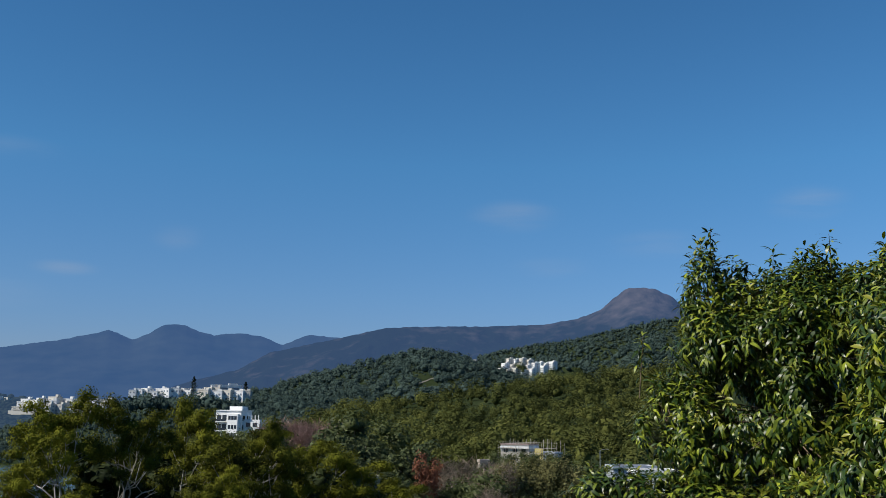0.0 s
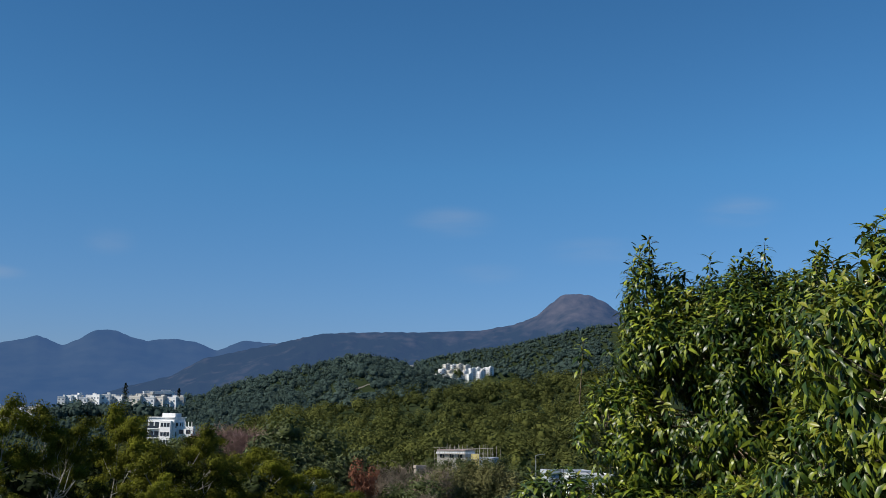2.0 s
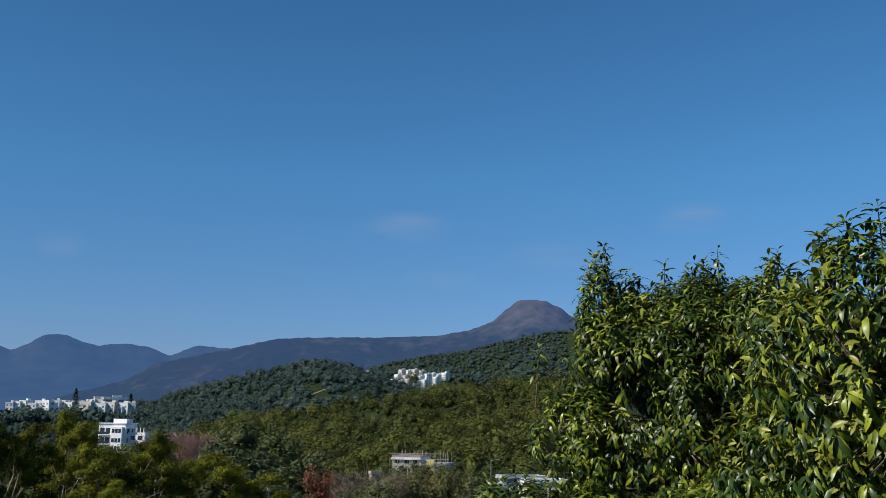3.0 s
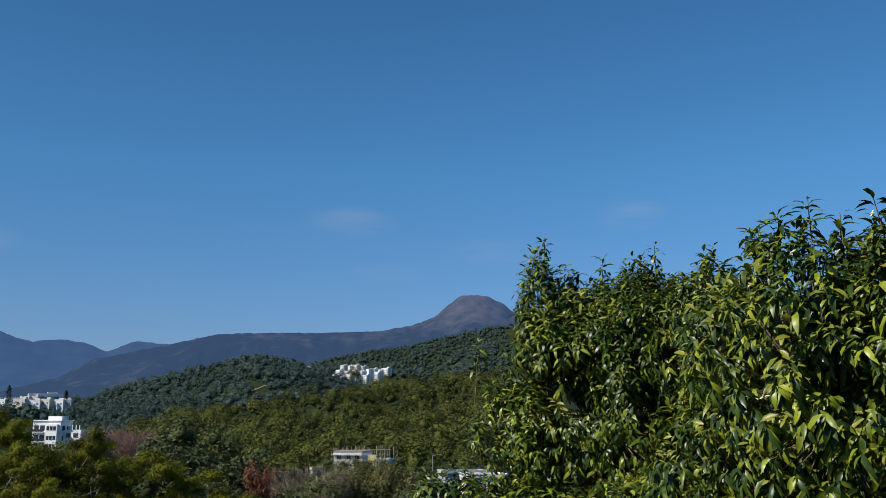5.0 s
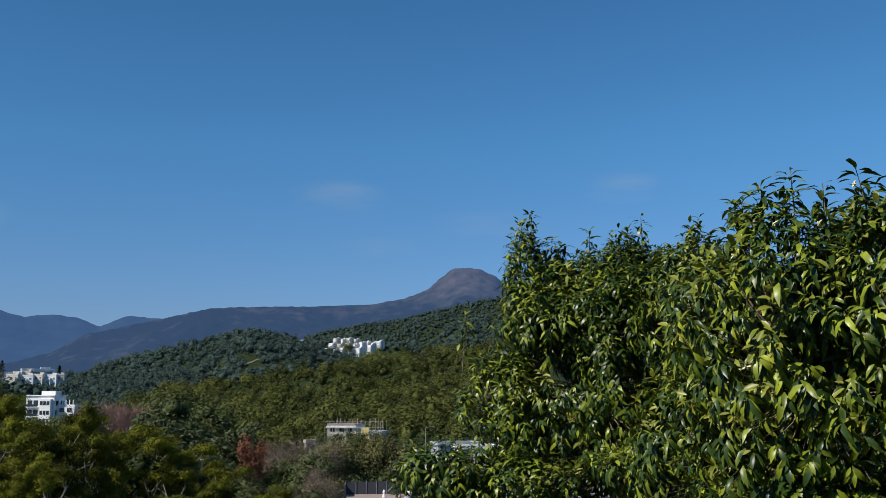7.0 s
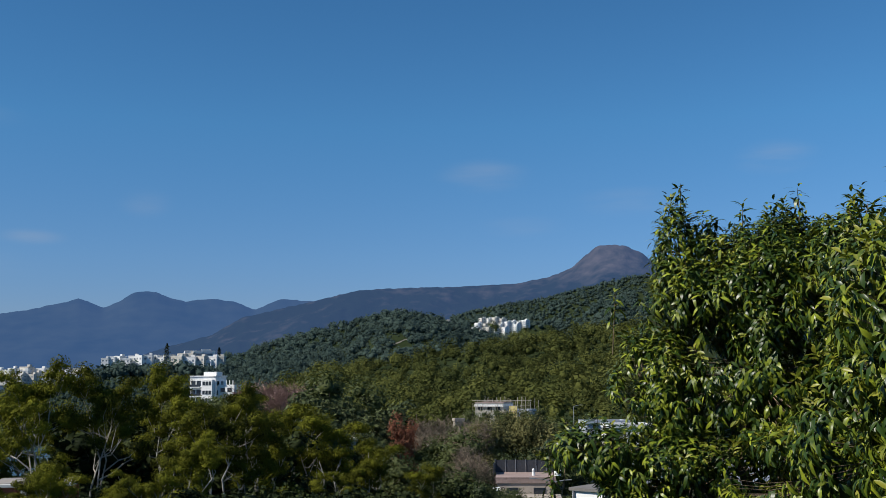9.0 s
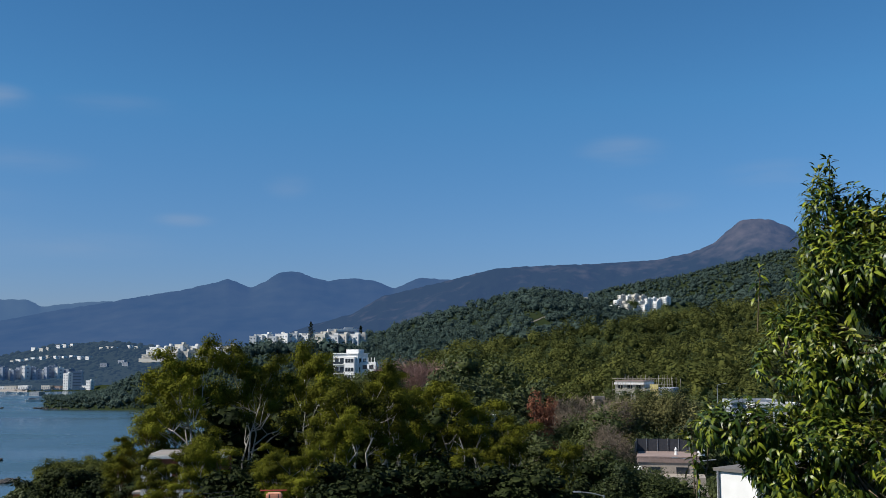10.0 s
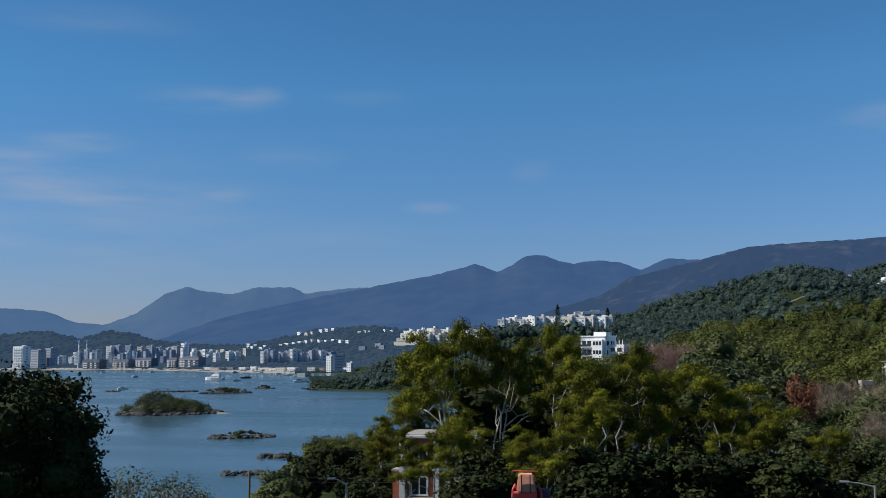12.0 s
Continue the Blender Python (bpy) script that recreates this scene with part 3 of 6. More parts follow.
def bare_tree(name, seed, height, spread, twig, label, count=900, thick=0.03):
    """A leafless tree: trunk, limbs and a haze of fine twigs."""
    rng = np.random.default_rng(seed)
    ob = thing(name, Vector((0, 0, 0)), 0, label, "tree")
    lines, ends = limbs(rng, height, spread, 0.25, 2, 0.2, 9)
    bm = bmesh.new()
    for pts, rad in lines:
        tube(bm, pts, [max(r * 0.8, 0.02) for r in rad], 4)
    part("trunk", bm, twig, ob)
    e = np.array([tuple(p) for p in ends])
    start = e[rng.integers(0, len(e), count)] + rng.normal(size=(count, 3)) * spread * 0.12
    d = rng.normal(size=(count, 3)) * np.array([1, 1, 0.5]) + np.array([0, 0, 0.9])
    d /= np.linalg.norm(d, axis=1, keepdims=True)
    end = start + d * rng.uniform(0.5, 1.5, (count, 1)) * spread * 0.22
    side = np.cross(d, rng.normal(size=(count, 3)))
    side *= thick / np.linalg.norm(side, axis=1, keepdims=True)
    v = np.stack([start - side, start + side, end], 1).reshape(-1, 3)
    third = np.cross(d, side)
    v2 = np.stack([start - third, start + third, end], 1).reshape(-1, 3)
    f = np.arange(count * 6).reshape(-1, 3)
    sheet("twig_haze", np.concatenate([v, v2]), f, twig, ob)
    return ob


def stand(model, az, r, scale=1.0, turn=0.0, top=None, sink=0.3, label="", base=None, wide=1.0):
    """A copy of a tree at a bearing and distance; top: the elevation that its tip reaches."""
    p = place(az, r, sink)
    if base is not None:
        p.z = base
    if top is not None:
        scale = (rise(r, top) - p.z) / model["tall"]
    made = copy_thing(model, Matrix.LocRotScale(p, Euler((0, 0, radians(turn))), Vector((scale * wide, scale * wide, scale))))
    if label:
        made["label"] = label
    return made


ACACIA = "tall acacia tree with olive feathery foliage and pale forking limbs"
BROADLEAF = "dense dark green broadleaf tree on the wooded slope"
models = {}
for key, args in {
    "acacia_a": dict(name="acacia_tree", seed=3, height=15.5, spread=3.5, leaf=M_FEATHER, bark=M_PALEBARK, label=ACACIA, crown_bottom=0.5, clump=1.5, flat=0.6, per=640, size=0.125, loose=0.2, puffs=5, stems=3, tiers=5, first=0.4),
    "acacia_b": dict(name="acacia_tree", seed=5, height=15.0, spread=2.9, leaf=M_FEATHER, bark=M_PALEBARK, label=ACACIA, crown_bottom=0.5, clump=1.4, flat=0.6, per=640, size=0.125, loose=0.2, puffs=5, stems=2, tiers=6, first=0.42),
    "acacia_c": dict(name="acacia_tree", seed=8, height=14.0, spread=3.3, leaf=M_FEATHER, bark=M_PALEBARK, label=ACACIA, crown_bottom=0.5, clump=1.5, flat=0.6, per=640, size=0.125, loose=0.2, puffs=5, stems=2, tiers=5, first=0.5, lean=0.3),
    "acacia_d": dict(name="acacia_tree", seed=63, height=15.5, spread=4.4, leaf=M_FEATHER, bark=M_PALEBARK, label=ACACIA, crown_bottom=0.6, clump=1.5, flat=0.55, per=680, size=0.125, loose=0.2, puffs=5, stems=3, tiers=4, first=0.55),
    "broad_a": dict(name="broadleaf_tree", seed=12, height=10.0, spread=4.0, leaf=M_BROAD, bark=M_BARK, label=BROADLEAF, clump=1.7, flat=0.75, per=190, size=0.2, loose=0.25, first=0.2, tiers=10, core=0.4),
    "broad_b": dict(name="broadleaf_tree", seed=15, height=11.0, spread=3.6, leaf=M_BROAD, bark=M_BARK, label=BROADLEAF, clump=1.5, flat=0.85, per=180, size=0.2, loose=0.25, first=0.15, tiers=11, core=0.4),
    "grey_a": dict(name="paperbark_tree", seed=19, height=10.5, spread=3.2, leaf=M_GREYLEAF, bark=M_PALEBARK,
                   label="grey-green tree with pale bare limbs showing through", clump=1.2, flat=0.7, per=70, size=0.26, first=0.25, tiers=9, stems=2),
    "dark_a": dict(name="broadleaf_tree", seed=23, height=9.0, spread=3.6, leaf=M_DARKLEAF, bark=M_BARK, label="dense broadleaf tree with shade put into its nearly black-green leaves",
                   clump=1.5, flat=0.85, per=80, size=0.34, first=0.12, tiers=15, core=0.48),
    "shrub_a": dict(name="shrub", seed=27, height=3.2, spread=2.0, leaf=M_BROAD, bark=M_BARK, label="rounded green shrub near the shore", clump=0.8, flat=0.8, per=120, size=0.2, first=0.1, tiers=8, stems=2),
    "sparse_a": dict(name="sapling", seed=31, height=5.0, spread=2.2, leaf=M_GREYLEAF, bark=M_TWIGS, label="thin-crowned sapling with sparse yellow-green leaves",
                     clump=0.75, flat=0.6, per=26, size=0.09, first=0.3, tiers=9, stems=2),
    "red_a": dict(name="red_tree", seed=35, height=9.0, spread=2.3, leaf=M_REDLEAF, bark=M_BARK, label="narrow tree with rusty red autumn leaves", clump=0.95, flat=0.9, per=210, size=0.14, first=0.15, tiers=14),
    "willow_a": dict(name="bamboo_clump", seed=39, height=10.0, spread=2.2, leaf=M_BAMBOOLEAF, bark=M_BAMBOO, label="tall yellow-green bamboo clump with drooping culms",
                     clump=1.1, flat=1.5, per=180, size=0.15, first=0.2, tiers=8, stems=4, droop=0.4),
}.items():
    models[key] = tree(**args)
    models[key]["tall"] = max(v.co.z for c in models[key].children for v in c.data.vertices)
models["bare_a"] = bare_tree("bare_tree", 41, 9.5, 3.4, M_TWIGS, "leafless grey-brown tree with a haze of fine twigs", 4200, 0.024)
models["bare_a"]["tall"] = max(v.co.z for c in models["bare_a"].children for v in c.data.vertices)
models["bare_p"] = bare_tree("bare_tree", 44, 9.0, 4.2, M_PINKTWIGS, "leafless tree with rosy brown twigs", 7000, 0.026)
models["bare_p"]["tall"] = max(v.co.z for c in models["bare_p"].children for v in c.data.vertices)

# the acacias in front
for key, az, r, top, turn in (
        ("acacia_c", 22.8, 116, -2.4, 200), ("acacia_a", 12.2, 88, -2.4, 170),
    ("acacia_b", 8.3, 110, -1.6, 30), ("acacia_c", 14.2, 80, -4.2, 100), ("acacia_b", 6.6, 128, -1.0, 220),
    ("acacia_c", 5.0, 132, -1.3, 300), ("acacia_a", 2.6, 108, -3.4, 240), ("acacia_b", 4.6, 92, -4.8, 75),
    ("acacia_c", -0.4, 118, -4.2, 150), ("acacia_b", 21.4, 118, -0.4, 40), ("acacia_a", 19.5, 92, -3.1, 265), ("acacia_b", 13.2, 98, -1.9, 350),
    ("acacia_c", 11.2, 94, -0.55, 285), ("acacia_b", 24.0, 114, -3.9, 20), ("acacia_c", 19.2, 84, -4.0, 330), ("acacia_a", 15.7, 82, -4.4, 300),
    ("acacia_b", 8.9, 104, -0.5, 160), ("acacia_b", 22.4, 96, -4.5, 200), ("acacia_c", 20.9, 93, -4.6, 100),
):
    stand(models[key], az, r, top=top, turn=turn)
stand(models["acacia_d"], 20.0, 100, top=1.65, turn=20, wide=0.74)
stand(models["acacia_d"], 17.4, 102, top=1.3, turn=200, wide=0.74)
stand(models["acacia_d"], 13.9, 112, top=1.35, turn=120, wide=0.75)
stand(models["acacia_d"], 9.7, 98, top=0.25, turn=290, wide=0.75)
# the mixed trees of the valley
for key, az, r, top, turn in (
    ("broad_b", 4.7, 190, 1.1, 0), ("broad_a", 3.2, 200, 0.7, 90), ("broad_a", 6.2, 210, 0.1, 30), ("broad_b", 9.9, 230, 0.0, 140), ("grey_a", 3.4, 165, -0.7, 30),
    ("grey_a", 2.0, 170, -0.9, 200), ("broad_a", 5.5, 170, -1.2, 200), ("grey_a", 4.4, 150, -2.0, 120), 
    ("bare_a", -0.5, 165, -1.5, 20), ("bare_a", -1.5, 172, -1.4, 150), ("bare_a", -2.4, 168, -1.7, 260), ("bare_p", 7.0, 250, 0.45, 0), ("bare_p", 7.7, 252, 0.5, 60), ("bare_p", 8.4, 255, 0.4, 120),
    ("broad_b", -0.9, 158, -2.7, 40), ("broad_a", -2.3, 156, -2.9, 160), ("broad_b", -3.2, 162, -2.4, 220), ("willow_a", -4.1, 158, -1.55, 0), ("willow_a", -5.0, 163, -1.4, 90), ("willow_a", -5.8, 160, -1.35, 150), ("bare_a", -3.3, 158, -1.5, 190), ("broad_a", -2.4, 150, -2.1, 70),
    ("willow_a", -6.6, 160, -1.5, 200), ("bare_a", -3.4, 175, -1.5, 70), ("broad_b", -7.6, 170, -1.6, 30), ("broad_a", -8.9, 178, -1.5, 240), ("dark_a", -1.9, 110, -5.2, 80),
    ("dark_a", -3.4, 96, -6.0, 300), ("dark_a", -1.0, 98, -6.3, 130), ("broad_a", -5.0, 84, -6.9, 20), ("dark_a", -7.0, 92, -6.6, 210), ("broad_b", -8.2, 96, -6.0, 130), ("dark_a", -3.6, 104, -5.2, 15), ("broad_a", -2.6, 125, -4.3, 260), ("broad_b", -1.2, 130, -4.0, 310), ("broad_a", -4.3, 98, -5.7, 330), ("dark_a", -5.6, 92, -6.3, 30), ("broad_a", -3.7, 96, -5.15, 140), ("broad_b", -5.6, 99, -5.8, 250), ("broad_a", -4.6, 97, -5.75, 20), ("broad_b", -5.0, 101, -5.7, 75), ("broad_a", -6.9, 103, -6.0, 215), ("shrub_a", -6.4, 104, -5.9, 30), ("broad_b", -8.0, 140, -3.3, 60), ("broad_a", -9.6, 150, -2.7, 100), ("bare_a", -2.9, 140, -3.0, 10), ("broad_a", -6.3, 148, -3.4, 45), ("broad_b", -4.5, 145, -3.7, 95),
    ("grey_a", 5.2, 160, -0.5, 10), ("grey_a", 6.0, 165, -0.9, 110), ("grey_a", 2.8, 158, -1.2, 210), ("grey_a", 3.8, 152, -1.9, 310), ("grey_a", 1.8, 150, -2.6, 60), ("acacia_c", 5.9, 146, -1.5, 45), ("acacia_b", 6.8, 144, -1.3, 145), ("acacia_c", 2.6, 142, -2.7, 245),
    ("broad_b", -3.0, 306, -1.4, 10), ("broad_a", -3.8, 300, -1.42, 110), ("broad_b", -4.5, 304, -1.38, 210), ("broad_a", -5.2, 300, -1.42, 310), ("broad_b", -5.9, 305, -1.4, 160), ("broad_b", -6.8, 305, -1.3, 60), ("broad_a", -3.4, 290, -1.6, 10), ("broad_b", -4.8, 288, -1.6, 80), ("broad_a", -6.2, 290, -1.6, 10),
    ("broad_a", -2.1, 180, -2.0, 200), ("broad_b", 10.4, 385, -0.45, 40), ("broad_a", 11.2, 380, -0.6, 140), ("broad_b", 12.0, 384, -0.6, 240), ("broad_a", 12.9, 382, -0.3, 340),
    # the dark_a trees here are added so gaps between acacias look shaded
    ("acacia_b", 19.5, 92, -4.9, 15), ("dark_a", 18.7, 126, -0.9, 40), ("dark_a", 15.7, 124, -0.9, 140), ("dark_a", 12.3, 122, -1.2, 260), ("dark_a", 10.6, 118, -1.6, 20), ("dark_a", 14.6, 118, -1.8, 310), ("dark_a", 17.2, 118, -1.9, 75), ("dark_a", 7.6, 122, -2.3, 190), ("dark_a", 18.6, 82, -5.6, 220), ("dark_a", 16.2, 86, -5.0, 20), ("dark_a", 12.9, 82, -5.2, 120), ("dark_a", 10.8, 80, -5.6, 220), ("dark_a", 6.9, 84, -5.4, 320), ("dark_a", 1.2, 84, -5.6, 60), ("dark_a", 5.0, 82, -5.9, 160),
    ("broad_a", -3.2, 1400, 2.55, 10), ("broad_a", -5.5, 1400, 3.0, 200), ("broad_b", -4.55, 1470, 3.55, 300), ("broad_b", -5.9, 1440, 3.25, 150),
    ("broad_a", 9.5, 240, 0.0, 10), ("broad_b", 11.0, 250, -0.4, 200), ("broad_a", 12.4, 252, -0.5, 20), ("broad_b", 11.7, 256, -0.5, 120), ("broad_a", 13.0, 240, -1.0, 90), ("broad_b", 16.0, 220, -1.4, 50), ("broad_a", 18.6, 230, -1.6, 170),
    ("broad_b", 15.0, 160, -1.2, 110), ("broad_a", 12.0, 150, -1.6, 300), ("broad_a", 9.2, 150, -1.8, 180), ("broad_b", 7.0, 150, -2.2, 50), ("broad_a", 1.2, 140, -3.5, 20),
):
    stand(models[key], az, r, top=top, turn=turn)
for az, r, top, turn, wide in ((1.0, 152, -1.5, 0, 0.62), (0.5, 154, -1.8, 90, 0.6)):
    stand(models["red_a"], az, r, top=top, turn=turn, wide=wide)
# the shore in front of the bay
for key, az, r, top, turn in (
    ("sparse_a", 38.0, 62, -6.2, 0), ("sparse_a", 36.6, 66, -6.7, 120), ("sparse_a", 35.1, 64, -6.5, 240), ("sparse_a", 34.2, 68, -7.2, 60),
    ("dark_a", 28.6, 150, -5.8, 30), ("dark_a", 27.3, 152, -5.3, 200), ("dark_a", 26.2, 148, -5.35, 100), ("dark_a", 25.2, 150, -5.5, 310), ("dark_a", 27.9, 142, -6.4, 350), ("dark_a", 25.8, 140, -6.6, 10),
    ("shrub_a", 29.5, 138, -6.5, 50), ("shrub_a", 29.0, 146, -6.1, 140), ("shrub_a", 29.9, 130, -7.1, 230), ("shrub_a", 30.0, 110, -7.9, 0), ("shrub_a", 29.0, 112, -7.7, 90), ("shrub_a", 31.0, 108, -8.0, 200), ("dark_a", 24.6, 120, -5.9, 20), ("dark_a", 23.6, 112, -6.4, 120), ("dark_a", 24.9, 104, -7.0, 220),
):
    stand(models[key], az, r, top=top, turn=turn)


def shore_tree():
    """A broad dense tree with a flat top and steep sides, its crown made of some ninety small clumps."""
    rng = np.random.default_rng(91)
    ob = thing("broadleaf_tree", place(44.6, 34, 0.3), 0, "dense nearly black-green broadleaf tree near the shore", "tree")
    tall = rise(34, -1.05) - ob.location.z
    lines, ends = limbs(rng, tall * 0.9, 3.2, 0.2, 2, 0.1, 12)
    bm = bmesh.new()
    for pts, rad in lines:
        tube(bm, pts, [max(r, 0.02) for r in rad], 5)
    part("trunk", bm, M_BARK, ob)
    d = shell(250, rng, -0.9)
    half = np.array([3.15, 3.15, tall * 0.5 - 0.55])
    flat_way = np.stack([np.hypot(d[:, 0], d[:, 1]), np.abs(d[:, 2])], 1)
    lump = 1 + 0.06 * np.sin(d[:, :1] * 6 + 1) * np.cos(d[:, 2:] * 7) + 0.05 * np.sin(d[:, 1:2] * 9 + d[:, 2:] * 5)
    seat = d * ((flat_way ** 6).sum(1, keepdims=True) ** (-1 / 6)) * half * lump * rng.uniform(0.9, 1.0, (len(d), 1)) + np.array([0, 0, tall * 0.5 - 0.1])
    bv, bf = ball_template()
    V, F, n = [], [], 0
    for c in seat:
        rad = rng.uniform(0.55, 0.95)
        core = bv * (1 + rng.uniform(-0.2, 0.2, (len(bv), 1))) * rad * 0.5 + c
        o = shell(200, rng, -0.8)
        tv, tf = tufts(c + o * rad * rng.uniform(0.55, 1.06, (len(o), 1)), 0.11, rng, facing=o, loose=0.7)
        for v, f in ((core, bf), (tv, tf)):
            V.append(v)
            F.append(f + n)
            n += len(v)
    inner = bv * np.array([2.5, 2.5, tall * 0.4]) * (1 + rng.uniform(-0.1, 0.1, (len(bv), 1))) + np.array([0, 0, tall * 0.5])
    V.append(inner)
    F.append(bf + n)
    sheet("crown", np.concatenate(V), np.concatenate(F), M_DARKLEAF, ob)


shore_tree()
# unseen taller trees, added beside them to keep the sun off the dark trees
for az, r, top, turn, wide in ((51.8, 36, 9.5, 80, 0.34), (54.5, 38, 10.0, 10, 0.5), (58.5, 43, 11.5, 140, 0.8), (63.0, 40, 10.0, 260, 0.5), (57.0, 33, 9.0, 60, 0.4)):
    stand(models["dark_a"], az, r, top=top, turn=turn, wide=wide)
# the undergrowth below the acacias, its shade put into the dark leaf colour
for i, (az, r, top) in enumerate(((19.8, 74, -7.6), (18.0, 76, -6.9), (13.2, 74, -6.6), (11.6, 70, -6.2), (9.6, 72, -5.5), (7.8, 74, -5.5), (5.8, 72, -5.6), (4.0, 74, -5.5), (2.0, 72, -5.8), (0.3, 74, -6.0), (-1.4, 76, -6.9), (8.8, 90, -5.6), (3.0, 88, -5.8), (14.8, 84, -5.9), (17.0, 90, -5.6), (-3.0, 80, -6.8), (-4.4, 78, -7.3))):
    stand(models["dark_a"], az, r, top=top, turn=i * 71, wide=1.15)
for model in models.values():
    for o in (*model.children_recursive, model):
        bpy.data.objects.remove(o)


# ---- the woods on the hills ----
def small_template():
    bm = bmesh.new()
    bmesh.ops.create_icosphere(bm, subdivisions=1, radius=1.0)
    v = np.array([tuple(p.co) for p in bm.verts])
    f = np.array([[p.index for p in q.verts] for q in bm.faces])
    bm.free()
    return v, f


# bearings and distances kept free of trees: round houses, and the bare path on the knoll
PATH_BEND = [(1.6, 2.05), (1.35, 2.14), (1.15, 2.2), (0.95, 2.26), (0.75, 2.36), (0.55, 2.42)]
CLEARINGS = [(0.35, 1.75, 1024, 1082), (10.0, 13.2, 200, 425), (10.4, 17.6, 1006, 1060), (17.6, 23.2, 950, 1000), (-6.6, -2.3, 1300, 1540), (-1.2, 1.0, 1010, 1045), (-7.0, -3.0, 312, 345), 
             (25.5, 31.5, 1340, 1580), (31.0, 44.0, 1590, 1860), (-1.9, -1.4, 1290, 1330), (-7.5, -3.2, 108, 126)]


def woods(name, label, areas, material, seed, sprays=60, spray=0.34, rough=False, flat=1.0, clearings=True, lobes=7, sizes=(0.5, 0.65, 0.8, 0.95, 1.1, 1.3)):
    """A wood on the hillsides: many uneven crowns, each with leaf sprays standing out of it. areas: bearings, distances, crown radius, number."""
    rng = np.random.default_rng(seed)
    V, F, n = [], [], 0
    bv, bf = ball_template() if rough else small_template()
    for a0, a1, r0, r1, crown, count in areas:
        az = rng.uniform(a0, a1, count)
        r = np.sqrt(rng.uniform(r0 * r0, r1 * r1, count))
        x, y = -np.sin(np.radians(az)) * r, np.cos(np.radians(az)) * r
        z = ground_z(x, y)
        keep = z > 0.7
        x, y, z = x[keep], y[keep], z[keep]
        clear = bumps(x / 60, y / 60, seed + 3) > -0.85
        a2, r2 = np.degrees(np.arctan2(-x, y)), np.hypot(x, y)
        for b0, b1, d0, d1 in CLEARINGS if clearings else ():
            clear &= ~((a2 > b0) & (a2 < b1) & (r2 > d0) & (r2 < d1))
        for cx, cy, cz in zip(x[clear], y[clear], z[clear]):
            rad = crown * rng.choice(sizes) * rng.uniform(0.85, 1.15) * (1 + 0.25 * float(bumps(np.array(cx / 110), np.array(cy / 110), seed + 8, 2)))
            tall = rad * rng.uniform(0.75, 1.15) * flat
            wob = 1 + 0.18 * np.sin(bv @ rng.normal(size=3) * 2.5 + rng.uniform(0, 6)) + 0.13 * np.sin(bv @ rng.normal(size=3) * 5.5 + rng.uniform(0, 6)) + rng.uniform(-0.10, 0.10, len(bv))
            v = bv * wob[:, None] * np.array([rad, rad, tall]) * (0.36 if sprays > 60 else 0.5 if sprays else 0.95) + np.array([cx, cy, cz + tall * 0.55])
            V.append(v)
            F.append(bf + n)
            n += len(v)
            if sprays:
                # boughs that swell out of the crown, each with its own skin of leaf sprays
                bough = shell(lobes, rng, -0.15)
                d = shell(int(sprays * min(1.5, max(1.0, 1200 / (r0 + r1)))), rng, -0.35)
                own = bough[rng.integers(0, len(bough), len(d))]
                c = (own * rng.uniform(0.5, 0.62, (len(d), 1)) + d * rng.uniform(0.36, 0.46, (len(d), 1))) * np.array([rad, rad, tall]) + np.array([cx, cy, cz + tall * 0.55])
                tv, tf = tufts(c, rad * spray, rng, 0.6, 1.2, d * 0.45 + own * 0.9 + np.array([0, 0, 0.05]), 0.22)
                V.append(tv)
                F.append(tf + n)
                n += len(tv)
    ob = sheet(name, np.concatenate(V), np.concatenate(F), material)
    return tagged(ob, label, "woods", kind="stuff")


woods("near_woods", "olive-green mixed woods on the near hillside", [(-13, 8, 400, 830, 7.2, 1050), (-13, 19, 200, 430, 5.0, 460)], M_WOODS, 51, 150, 0.14)
woods("valley_woods", "dark green woods behind the acacias", [(6, 19, 230, 600, 4.4, 500), (8, 20, 140, 260, 3.2, 90), (-12, 8, 130, 230, 3.0, 120), (23.2, 28.0, 210, 300, 1.4, 330)], M_WOODS, 53, 110, 0.16)
woods("headland_woods", "green woods on the headland and its hill, tinted blue for haze", [(5, 25.2, 785, 1080, 3.4, 3100), (24.2, 26.4, 785, 960, 2.6, 700), (25.8, 28.6, 785, 960, 1.2, 1500), (10.4, 17.6, 982, 1006, 6.8, 170)], M_WOODS_FAR, 57, 16, 0.34, lobes=4, sizes=(0.6, 0.8, 1.0, 1.2))
woods("headland_scrub", "low olive scrub on the headland's tip and bank, tinted blue for haze", [(22.5, 28.5, 785, 850, 1.3, 1800)], M_WOODS_FAR, 58, 10, 0.4, clearings=False)
woods("knoll_woods", "dark green woods on the rounded knoll, tinted blue for haze", [(-6, 8, 850, 1330, 6.6, 1900), (8, 12.5, 640, 1330, 5.8, 700)], M_WOODS_FAR, 59, 44, 0.26, lobes=6, sizes=(0.45, 0.6, 0.8, 1.0, 1.25), flat=0.8)
woods("slope_woods", "dark green woods on the long far slope, tinted blue for haze", [(-13, 3, 1250, 2030, 6.2, 6000)], M_WOODS_FAR, 61, 12, 0.34, lobes=4, sizes=(0.6, 0.8, 1.0, 1.2), flat=0.8)
woods("town_hill_woods", "woods on the hills behind the town, blue-grey from painted haze", [(14, 36, 1480, 2000, 4.6, 4300), (28, 47, 2000, 2550, 5.2, 3400), (26, 45, 1600, 2000, 3.0, 1200)], M_WOODS_HAZY, 63, 0, 0.3, False, flat=0.7)
